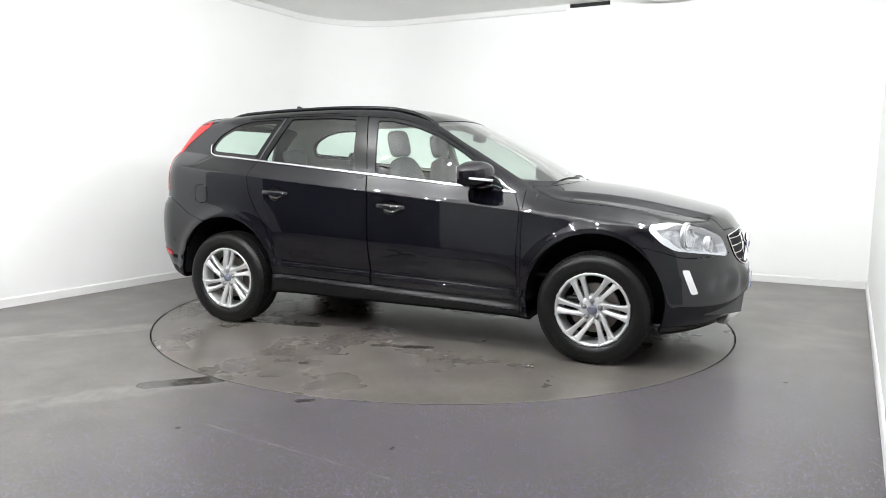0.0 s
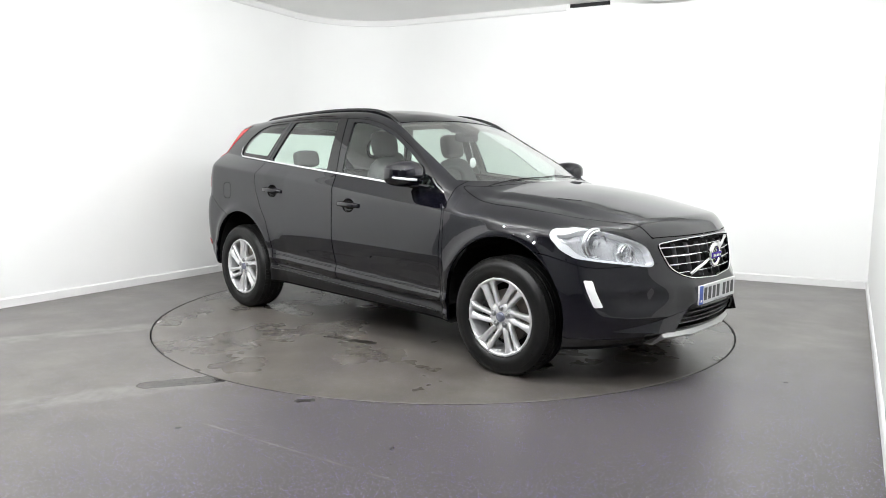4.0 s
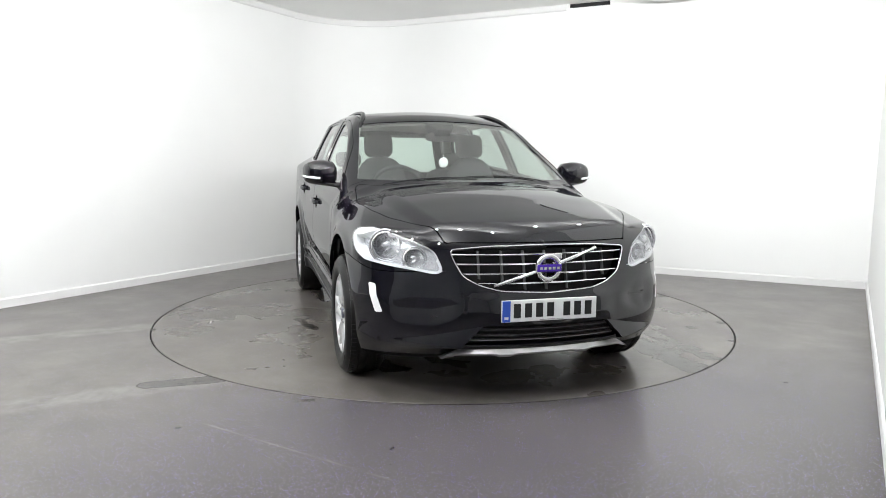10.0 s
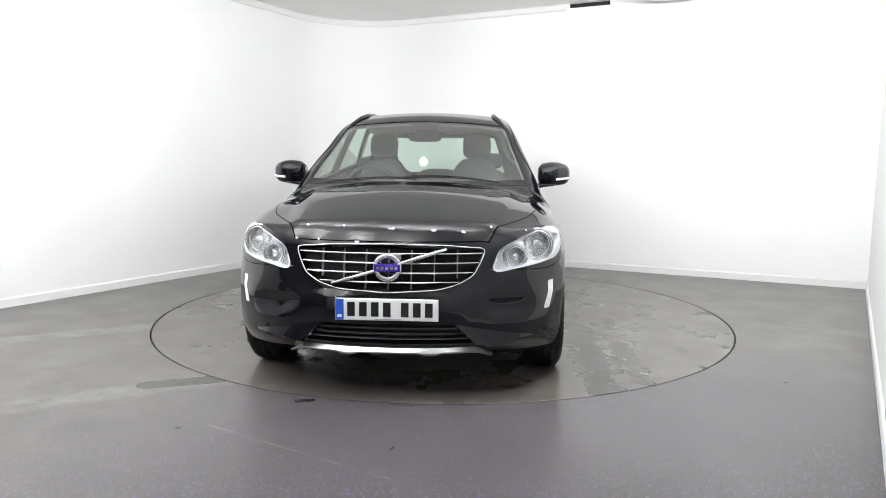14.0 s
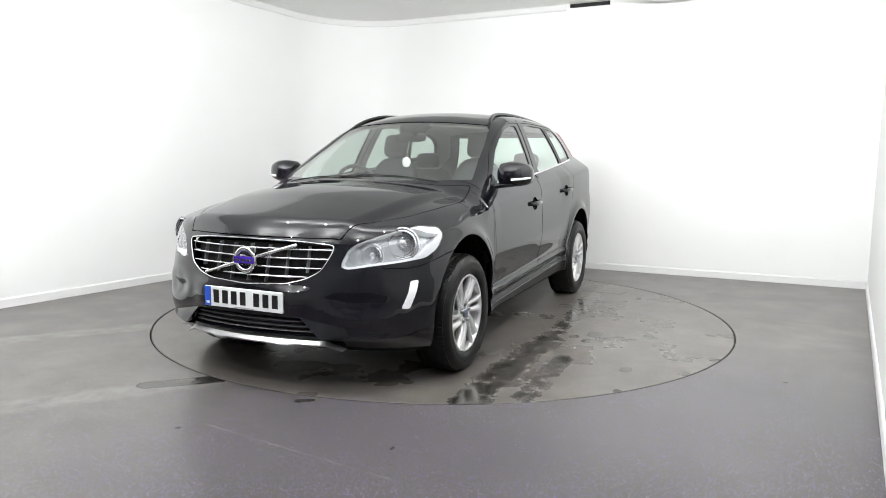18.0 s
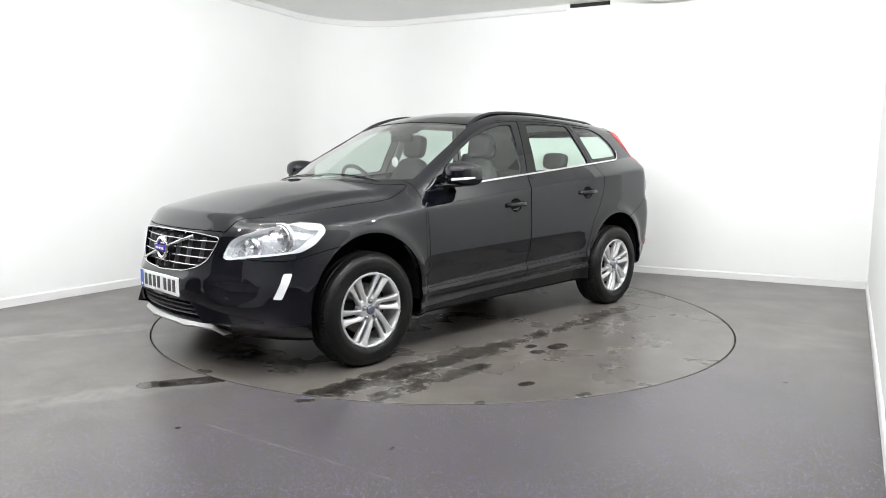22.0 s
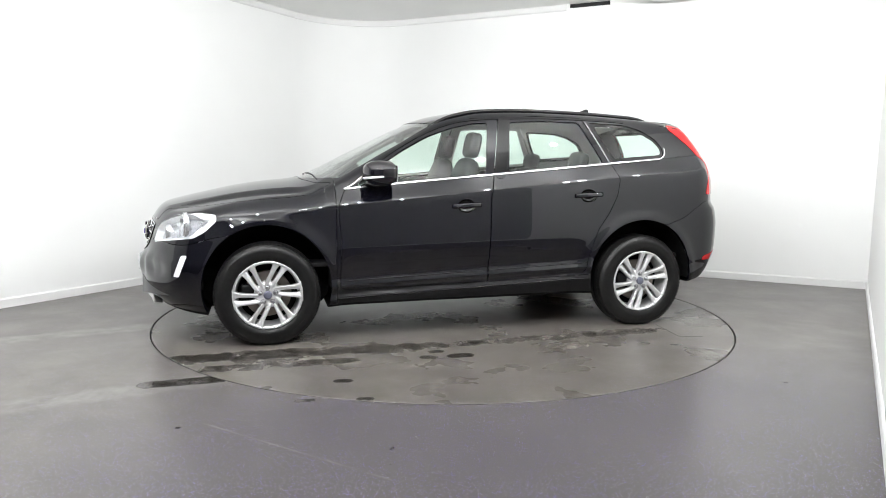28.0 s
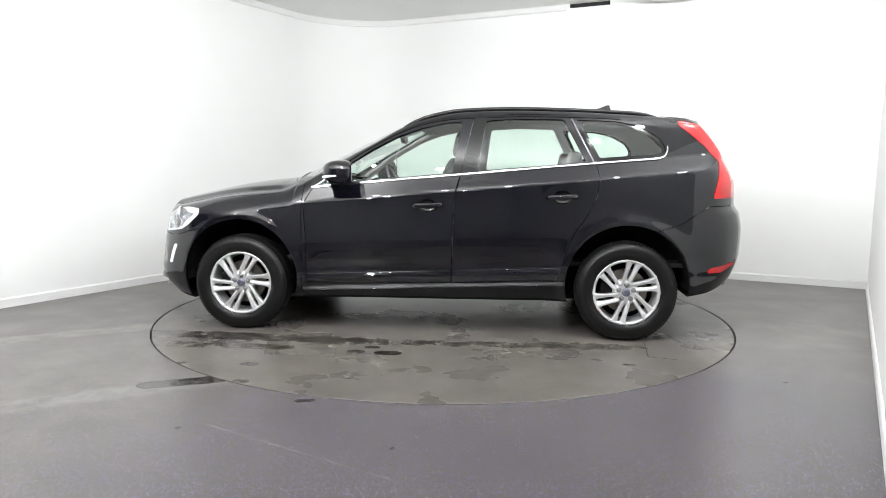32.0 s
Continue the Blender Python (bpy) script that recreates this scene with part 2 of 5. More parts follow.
def spline(ctrl, closed=True, per=8):
    """Catmull-Rom curve through control points."""
    p = np.array(ctrl, float)
    n = len(p)
    out = []
    for i in range(n if closed else n - 1):
        if closed:
            a, b, c, d = p[i - 1], p[i], p[(i + 1) % n], p[(i + 2) % n]
        else:
            a, b, c, d = p[max(i - 1, 0)], p[i], p[i + 1], p[min(i + 2, n - 1)]
        for k in range(per):
            t = k / per
            out.append(0.5 * (2 * b + (c - a) * t + (2 * a - 5 * b + 4 * c - d) * t * t + (3 * b - a - 3 * c + d) * t ** 3))
    if not closed:
        out.append(p[-1])
    return np.array(out)


def rounded(ctrl, r=0.02, per=4):
    """A polygon with its corners rounded off."""
    p = np.array(ctrl, float)
    out = []
    for i in range(len(p)):
        a, b, c = p[i - 1], p[i], p[(i + 1) % len(p)]
        d1, d2 = np.linalg.norm(a - b), np.linalg.norm(c - b)
        s, e = b + (a - b) / d1 * min(r, d1 / 2.1), b + (c - b) / d2 * min(r, d2 / 2.1)
        for k in range(per + 1):
            t = k / per
            out.append((1 - t) ** 2 * s + 2 * t * (1 - t) * b + t * t * e)
    return np.array(out)


def inside(poly, u, v):
    """Signed distance to a closed outline, positive inside."""
    u, v = np.asarray(u, float), np.asarray(v, float)
    best = np.full(u.shape, 1e9)
    odd = np.zeros(u.shape, bool)
    for (x0, y0), (x1, y1) in zip(poly, np.roll(poly, -1, axis=0)):
        dx, dy = x1 - x0, y1 - y0
        ll = dx * dx + dy * dy
        if ll < 1e-14:
            continue
        t = np.clip(((u - x0) * dx + (v - y0) * dy) / ll, 0, 1)
        best = np.minimum(best, (u - x0 - t * dx) ** 2 + (v - y0 - t * dy) ** 2)
        if y0 != y1:
            cross = ((y0 > v) != (y1 > v)) & (u < dx * (v - y0) / dy + x0)
            odd ^= cross
    d = np.sqrt(best)
    return np.where(odd, d, -d)


# ---- the room ----
H = 3.07
CORNER, RIGHT = Vector((-1.39, 4.02)), Vector((4.29, 1.23))
LEFT_DIR, RIGHT_DIR = Vector((-0.492, -0.871)), Vector((-0.505, -0.863))
NEAR_RIGHT = RIGHT + RIGHT_DIR * 8.6
NEAR_LEFT = CORNER + LEFT_DIR * 8.3


def wall(name, a, b, out, z0=0.0, z1=H, thick=0.15, material=WALL):
    """A straight wall from a to b in plan; out points away from the room."""
    o = Vector(out).normalized() * thick
    bm = bmesh.new()
    ring = [a, b, b + o, a + o]
    rows_mesh(bm, [[(p.x, p.y, z) for p in ring] for z in (z0, z1)], close_ends=True)
    bmesh.ops.recalc_face_normals(bm, faces=bm.faces)
    return tagged(part(name, bm, material, None), "smooth white painted studio wall", "wall", kind="structure")


OUT_LEFT, OUT_BACK = Vector((-0.871, 0.492)), Vector((0.441, 0.897))
OUT_RIGHT, OUT_NEAR = Vector((0.863, -0.505)), Vector((-0.441, -0.897))
BACK_DIR = (RIGHT - CORNER).normalized()
FILLET = 1.0
ARC = []
for k in range(49):
    t = k / 48
    p0, p2 = CORNER + LEFT_DIR * FILLET, CORNER + BACK_DIR * FILLET
    w = 0.72
    ARC.append((p0 * (1 - t) ** 2 + CORNER * 2 * t * (1 - t) * w + p2 * t * t) / ((1 - t) ** 2 + 2 * t * (1 - t) * w + t * t))


def arc_wall(name, z0, z1, lift, thick, material, label):
    """The curved piece that joins the two far walls."""
    c = sum((q for q in ARC), Vector((0, 0))) / len(ARC)
    bm = bmesh.new()
    def off(p, i, d):
        a, b = ARC[max(i - 1, 0)], ARC[min(i + 1, len(ARC) - 1)]
        n = (b - a).normalized()
        n = Vector((-n.y, n.x))
        return p + n * d
    rings = []
    for i, p in enumerate(ARC):
        a, b = off(p, i, -lift), off(p, i, thick)
        rings.append([(a.x, a.y, z0), (a.x, a.y, z1), (b.x, b.y, z1), (b.x, b.y, z0)])
    rows_mesh(bm, rings, close_ends=True)
    bmesh.ops.recalc_face_normals(bm, faces=bm.faces)
    return tagged(part(name, bm, material, None), label, "wall", kind="structure")


# both side walls turn dark out of view, only to dim the car's reflections
LEFT_END = CORNER + LEFT_DIR * 6.5
wall("wall_left", ARC[0], LEFT_END, OUT_LEFT)
tagged(wall("wall_left_near", LEFT_END, NEAR_LEFT, OUT_LEFT, material=REFLECTION_SHADE), "unseen near end of the left wall, toned dark to dim the car's reflections")
wall("wall_back", ARC[-1], RIGHT, OUT_BACK)
RIGHT_END = RIGHT + RIGHT_DIR * 4.4
wall("wall_right", RIGHT, RIGHT_END, OUT_RIGHT)
tagged(wall("wall_right_near", RIGHT_END, NEAR_RIGHT, OUT_RIGHT, material=REFLECTION_SHADE), "unseen near end of the right wall, toned dark to dim the car's reflections")
PANEL_A, PANEL_B = NEAR_LEFT.lerp(NEAR_RIGHT, 0.02), NEAR_LEFT.lerp(NEAR_RIGHT, 0.40)
# the unseen near wall's pieces are all greyed to dim reflections
tagged(wall("wall_near", PANEL_B, NEAR_RIGHT, OUT_NEAR, material=DIMMED_WALL), "unseen wall behind the camera, toned grey to stand in for dimness")
wall("wall_near_end", NEAR_LEFT, PANEL_A, OUT_NEAR, material=DIMMED_WALL)
wall("wall_near_top", PANEL_A, PANEL_B, OUT_NEAR, 2.75, H, material=DIMMED_WALL)
# an added dark panel, out of view, that darkens what the doors mirror
shutter = wall("reflection_panel", PANEL_A, PANEL_B, OUT_NEAR, 0.0, 2.75, 0.06, DARK_PANEL)
tagged(shutter, "unseen dark panel added to darken the reflections in the doors", "shutter")
arc_wall("wall_corner", 0, H, 0, 0.15, WALL, "rounded white corner between the studio walls")


def skirting(a, b, out):
    o = Vector(out).normalized()
    bm = bmesh.new()
    rows_mesh(bm, [[(p.x + o.x * d, p.y + o.y * d, z) for d, z in ((-0.014, 0.0), (-0.014, 0.068), (-0.006, 0.08), (0.004, 0.08), (0.004, 0.0))] for p in (a, b)], close_ends=True)
    bmesh.ops.recalc_face_normals(bm, faces=bm.faces)
    tagged(part("baseboard", bm, SKIRT, None), "low pale skirting board along the wall", "baseboard", kind="structure")


skirting(ARC[0], NEAR_LEFT, OUT_LEFT)
skirting(ARC[-1], RIGHT, OUT_BACK)
skirting(RIGHT, NEAR_RIGHT, OUT_RIGHT)
arc_wall("baseboard", 0, 0.08, 0.014, 0.004, SKIRT, "low pale skirting round the curved corner")

TABLE_R = 2.2513
# floor with a round hole for the turntable
bm = bmesh.new()
inner = [bm.verts.new(((TABLE_R + 0.0105) * math.cos(2 * math.pi * k / 128), (TABLE_R + 0.0105) * math.sin(2 * math.pi * k / 128), 0)) for k in range(128)]
ROOM = [q + o for q, o in ((CORNER, OUT_LEFT + OUT_BACK), (RIGHT, OUT_BACK + OUT_RIGHT), (NEAR_RIGHT, OUT_RIGHT + OUT_NEAR), (NEAR_LEFT, OUT_NEAR + OUT_LEFT))
        for o in (o * 0.15,)]


def to_edge(a):
    """Where a ray from the centre meets the room's outline."""
    d, best = Vector((math.cos(a), math.sin(a))), 99.0
    for p, q in zip(ROOM, ROOM[1:] + ROOM[:1]):
        e = q - p
        det = d.x * -e.y + d.y * e.x
        if abs(det) > 1e-9:
            s = (p.x * -e.y + p.y * e.x) / det
            u = (d.x * p.y - d.y * p.x) / det
            if s > 0 and -1e-6 <= u <= 1 + 1e-6:
                best = min(best, s)
    return d * best


edge = [to_edge(2 * math.pi * k / 128) for k in range(128)]
for q in ROOM:
    edge[round(math.atan2(q.y, q.x) / (2 * math.pi) * 128) % 128] = q
outer = [bm.verts.new((q.x, q.y, 0)) for q in edge]
low = [bm.verts.new((v.co.x, v.co.y, -0.1)) for v in inner]
for k in range(128):
    j = (k + 1) % 128
    bm.faces.new((inner[k], outer[k], outer[j], inner[j]))
    bm.faces.new((low[k], inner[k], inner[j], low[j]))
bm.faces.new(low)
bmesh.ops.recalc_face_normals(bm, faces=bm.faces)
tagged(part("floor", bm, FLOOR, None), "dark grey flecked vinyl floor with dried water marks", "floor", kind="structure")

# ceiling with its cornice
bm = bmesh.new()
bm.faces.new([bm.verts.new((q.x, q.y, H)) for q in ROOM])
tagged(part("ceiling", bm, CEIL, None), "pale grey plain ceiling", "ceiling", kind="structure")

table = new("turntable", None)
tagged(table, "round car turntable set flush in the vinyl floor, damp", "turntable")
bm = bmesh.new()
lathe(bm, [(0.0, 0.0), (1.0, 0.0), (TABLE_R - 0.006, 0.0), (TABLE_R, -0.004), (TABLE_R, -0.09)], 128)
for v in bm.verts:
    v.co = (v.co.x, v.co.z, v.co.y)
bmesh.ops.recalc_face_normals(bm, faces=bm.faces)
part("deck", bm, DISC, table, "dark flecked vinyl deck, damp in places")
bm = bmesh.new()
lathe(bm, [(TABLE_R + 0.0035, -0.05), (TABLE_R + 0.0035, -0.001), (TABLE_R + 0.0008, -0.001), (TABLE_R + 0.0008, -0.05)], 128)
for v in bm.verts:
    v.co = (v.co.x, v.co.z, v.co.y)
bmesh.ops.recalc_face_normals(bm, faces=bm.faces)
part("edge_band", bm, TRIM, table, "dark edge band round the deck")
for a, b in (((-1.49, 0.83), (-1.45, 1.2)), ((-1.45, 1.2), (-1.62, 1.24))):
    bm = bmesh.new()
    d = (Vector(b) - Vector(a)).normalized() * 0.003
    rows_mesh(bm, [[(a[0] - d.y, a[1] + d.x, z), (a[0] + d.y, a[1] - d.x, z), (b[0] + d.y, b[1] - d.x, z), (b[0] - d.y, b[1] + d.x, z)] for z in (-0.004, 0.0006)], close_ends=True)
    bmesh.ops.recalc_face_normals(bm, faces=bm.faces)
    part("seam", bm, TRIM, table, "dark joint of an access flap")

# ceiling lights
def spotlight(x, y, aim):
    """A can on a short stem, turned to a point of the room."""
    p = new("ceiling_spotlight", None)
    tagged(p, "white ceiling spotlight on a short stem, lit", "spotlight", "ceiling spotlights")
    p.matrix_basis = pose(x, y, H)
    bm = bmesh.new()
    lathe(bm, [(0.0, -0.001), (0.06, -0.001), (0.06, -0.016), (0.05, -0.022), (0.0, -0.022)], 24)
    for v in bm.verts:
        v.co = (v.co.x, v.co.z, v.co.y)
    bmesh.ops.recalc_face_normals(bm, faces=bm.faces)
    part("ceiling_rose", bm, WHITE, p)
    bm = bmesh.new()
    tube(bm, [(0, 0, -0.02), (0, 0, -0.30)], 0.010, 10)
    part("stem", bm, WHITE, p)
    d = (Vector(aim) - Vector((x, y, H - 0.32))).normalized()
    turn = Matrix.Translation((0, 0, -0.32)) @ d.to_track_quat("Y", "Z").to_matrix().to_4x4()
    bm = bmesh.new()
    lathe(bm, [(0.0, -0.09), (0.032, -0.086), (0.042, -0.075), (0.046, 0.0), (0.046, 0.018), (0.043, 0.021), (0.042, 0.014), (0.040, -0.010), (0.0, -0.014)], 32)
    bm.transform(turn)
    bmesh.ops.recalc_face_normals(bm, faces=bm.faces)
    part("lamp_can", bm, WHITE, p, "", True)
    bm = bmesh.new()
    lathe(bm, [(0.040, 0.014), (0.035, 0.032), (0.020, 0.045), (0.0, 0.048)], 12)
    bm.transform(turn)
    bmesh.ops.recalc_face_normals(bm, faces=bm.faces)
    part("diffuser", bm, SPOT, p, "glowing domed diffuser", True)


def room_point(u, v):
    """u along the back wall from the corner, v out from it, in metres."""
    return CORNER + BACK_DIR * u + LEFT_DIR * v


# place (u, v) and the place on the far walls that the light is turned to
# those at (5.6, 2.6) and (5.5, 3.4) are added to brighten the back wall
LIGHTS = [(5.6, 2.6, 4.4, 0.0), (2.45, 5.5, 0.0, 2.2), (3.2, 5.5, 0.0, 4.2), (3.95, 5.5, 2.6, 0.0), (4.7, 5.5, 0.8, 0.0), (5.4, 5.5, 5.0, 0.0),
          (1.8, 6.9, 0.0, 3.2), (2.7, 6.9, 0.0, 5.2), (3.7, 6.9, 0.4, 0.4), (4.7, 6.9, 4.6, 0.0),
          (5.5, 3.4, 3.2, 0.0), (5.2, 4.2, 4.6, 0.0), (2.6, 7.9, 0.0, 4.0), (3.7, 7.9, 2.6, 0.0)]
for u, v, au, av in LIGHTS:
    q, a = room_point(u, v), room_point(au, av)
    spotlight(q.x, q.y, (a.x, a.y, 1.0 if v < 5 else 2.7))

# ---- the car body: a smooth solid, cut into its panels ----
WB = 1.392         # half the wheelbase
ARCH_Z, ARCH_R = 0.39, 0.425


def curve(x, xs, ys):
    """Smooth (cubic Hermite, monotone-ish) interpolation."""
    xs, ys = np.array(xs, float), np.array(ys, float)
    d = np.diff(ys) / np.diff(xs)
    m = np.concatenate([[d[0]], np.where(d[:-1] * d[1:] > 0, 2 * d[:-1] * d[1:] / (d[:-1] + d[1:] + 1e-12), 0), [d[-1]]])
    x = np.clip(x, xs[0], xs[-1])
    i = np.clip(np.searchsorted(xs, x) - 1, 0, len(xs) - 2)
    h = xs[i + 1] - xs[i]
    t = (x - xs[i]) / h
    return ((2 * t ** 3 - 3 * t * t + 1) * ys[i] + (t ** 3 - 2 * t * t + t) * h * m[i]
            + (-2 * t ** 3 + 3 * t * t) * ys[i + 1] + (t ** 3 - t * t) * h * m[i + 1])


def belt(x):
    return 1.129 - 0.0913 * x


def side_y(x, z):
    """Half width of the body at (x, z)."""
    wide = curve(x, [-2.36, -2.25, -2.05, -1.75, -1.387, -0.6, 0.4, 1.1, 1.5, 1.8, 2.0, 2.15, 2.32],
                 [0.75, 0.845, 0.905, 0.922, 0.927, 0.925, 0.925, 0.925, 0.922, 0.912, 0.875, 0.80, 0.62])
    zb = belt(x)
    low = curve(z + 0.044 * x, [0.15, 0.25, 0.335, 0.352, 0.372, 0.425, 0.445, 0.47, 0.58, 0.69, 0.8, 0.95, 1.1], [-0.078, -0.05, -0.030, -0.036, -0.044, -0.024, -0.03, -0.037, -0.014, 0.0, -0.003, -0.013, -0.026])
    flare = 0.02 * np.exp(-(np.abs(np.hypot(np.abs(x) - WB, z - ARCH_Z) - ARCH_R - 0.01) / 0.05) ** 2)
    door = np.clip((WB - 0.35 - np.abs(x)) / 0.25, 0, 1)
    y_low = wide + low * (0.45 + 0.55 * door) + flare
    yb = curve(x, [-2.1, -1.7, -1.2, -0.2, 0.6, 0.9, 1.4, 1.8, 2.2], [0.68, 0.745, 0.80, 0.835, 0.842, 0.84, 0.84, 0.82, 0.70])
    zs = zb - 0.105
    rise = 0.5 * (z - zs + np.sqrt((z - zs) ** 2 + 0.014 ** 2))
    top = 0.5 * (0.105 + np.sqrt(0.105 ** 2 + 0.014 ** 2))
    shoulder = y_low + (yb - y_low) * np.clip(rise / top, 0, 1)
    dz = np.clip(z - zb, 0, 1)
    up = yb - dz * (0.335 + 0.30 * dz) - np.clip(-x - 1.2, 0, 1) * dz * 0.25
    return np.where(z < zb, shoulder, up)


def top_z(x, y):
    """Height of bonnet, windscreen and roof at (x, y)."""
    zc = curve(x, [-2.2, -1.95, -1.75, -1.4, -1.0, -0.6, -0.2, 0.05, 0.2, 0.45, 1.0, 1.14, 1.22, 1.4, 1.6, 1.8, 2.0, 2.1, 2.17, 2.25, 2.35],
               [1.50, 1.575, 1.60, 1.628, 1.647, 1.655, 1.645, 1.61, 1.57, 1.462, 1.185, 1.118, 1.104, 1.085, 1.055, 1.012, 0.965, 0.937, 0.906, 0.855, 0.77])
    c = curve(x, [-2.0, -0.4, 0.1, 0.5, 0.95, 1.25, 2.3], [0.12, 0.11, 0.15, 0.22, 0.22, 0.13, 0.12])
    yc = curve(x, [1.0, 1.25, 1.6, 2.0, 2.2], [0.66, 0.62, 0.585, 0.52, 0.47])
    t = np.clip((y - yc + 0.02) / 0.11, 0, 1)
    crease = 0.024 * t * t * (3 - 2 * t) * np.clip((x - 1.02) / 0.2, 0, 1)
    return zc - c * y * y - crease


def ease(t):
    t = np.clip(t, 0, 1)
    return t * t * (3 - 2 * t)


def front_x(y, z):
    fc = curve(z, [0.15, 0.24, 0.32, 0.42, 0.55, 0.6, 0.7, 0.8, 0.88, 1.0], [2.08, 2.18, 2.255, 2.285, 2.28, 2.262, 2.24, 2.215, 2.17, 2.08])
    inner = 0.425 + 9.0 * (z - 0.535) ** 2
    pocket = -0.026 * ease((y - inner) / 0.13) * ease((0.65 - z) / 0.15) * ease((z - 0.42) / 0.08) * ease((0.79 - y) / 0.14)
    flat = 0.33 * np.minimum(y, 0.27) ** 2 * np.exp(-((z - 0.5) / 0.08) ** 2) * ease((0.42 - y) / 0.13)
    return fc - 0.33 * y * y - 0.30 * y ** 6 + pocket + flat


def rear_x(y, z):
    rc = curve(z, [0.2, 0.33, 0.45, 0.6, 0.75, 0.88, 0.95, 1.1, 1.3, 1.5, 1.62], [-2.1, -2.21, -2.285, -2.33, -2.335, -2.315, -2.275, -2.265, -2.175, -2.03, -1.94])
    return rc + 0.24 * y * y + 0.25 * y ** 6


def smax(a, b, k):
    h = np.clip(0.5 + 0.5 * (a - b) / k, 0, 1)
    return b + (a - b) * h + k * h * (1 - h)


def solid(p):
    """Negative inside the body."""
    x, y, z = p[..., 0], np.abs(p[..., 1]), p[..., 2]
    s = y - side_y(x, z)
    t = (z - top_z(x, y)) * 0.92
    f = x - front_x(y, z)
    r = rear_x(y, z) - x
    k_top = np.where(x > 1.0, 0.10, 0.06)
    d = smax(s, t, k_top)
    d = smax(d, f, np.where(z > 0.72, 0.028, 0.055))
    d = smax(d, r, 0.07)
    floor_z = curve(x, [-2.3, -1.9, -1.0, 1.0, 1.8, 2.3], [0.42, 0.33, 0.26, 0.24, 0.21, 0.26])
    return smax(d, floor_z - z, 0.03)


def gradient(p, e=0.004):
    g = np.zeros_like(p)
    for i in range(3):
        o = np.zeros(3)
        o[i] = e
        g[:, i] = solid(p + o) - solid(p - o)
    return g / (2 * e)


def skin_mesh(h):
    """The half body (y >= 0) as points, normals and quads."""
    xs, ys, zs = np.arange(-2.42, 2.42, h), np.arange(-h * 1.5, 1.02, h), np.arange(0.14, 1.76, h)
    g = np.stack(np.meshgrid(xs, ys, zs, indexing="ij"), -1)
    val = solid(g.reshape(-1, 3)).reshape(g.shape[:3])
    neg = val < 0
    n = np.array(neg.shape) - 1
    count, total = np.zeros(n), np.zeros((*n, 3))
    corner = lambda a, i, j, k: a[i:n[0] + i, j:n[1] + j, k:n[2] + k]
    ends = [((0, b, c), (1, b, c)) for b in (0, 1) for c in (0, 1)] + [((a, 0, c), (a, 1, c)) for a in (0, 1) for c in (0, 1)] + [((a, b, 0), (a, b, 1)) for a in (0, 1) for b in (0, 1)]
    for e0, e1 in ends:
        v0, v1 = corner(val, *e0), corner(val, *e1)
        hit = (v0 < 0) != (v1 < 0)
        t = np.where(hit, v0 / np.where(hit, v0 - v1, 1), 0)
        p = corner(g, *e0) + (corner(g, *e1) - corner(g, *e0)) * t[..., None]
        count += hit
        total += p * hit[..., None]
    cells = count > 0
    index = np.full(n, -1)
    index[cells] = np.arange(cells.sum())
    pts = total[cells] / count[cells][:, None]
    for _ in range(5):
        gr = gradient(pts)
        pts = pts - gr * (solid(pts) / np.maximum((gr ** 2).sum(1), 1e-6))[:, None]
    quads = []
    for ax in range(3):
        b, c = [(1, 2), (2, 0), (0, 1)][ax]
        sl0, sl1 = [slice(None)] * 3, [slice(None)] * 3
        sl0[ax], sl1[ax] = slice(0, -1), slice(1, None)
        a0, a1 = neg[tuple(sl0)], neg[tuple(sl1)]
        cross = a0 != a1
        ii = np.argwhere(cross)
        flip = a1[cross]
        ok = (ii[:, b] > 0) & (ii[:, c] > 0) & (ii[:, b] < n[b]) & (ii[:, c] < n[c])
        ii, flip = ii[ok], flip[ok]
        def cell(db, dc):
            q = ii.copy()
            q[:, b] -= db
            q[:, c] -= dc
            return index[q[:, 0], q[:, 1], q[:, 2]]
        q = np.stack([cell(1, 1), cell(0, 1), cell(0, 0), cell(1, 0)], 1)
        q[flip] = q[flip][:, ::-1]
        quads.append(q)
    gr = gradient(pts)
    return pts, gr / np.linalg.norm(gr, axis=1)[:, None], [tuple(q) for q in np.concatenate(quads).tolist()]


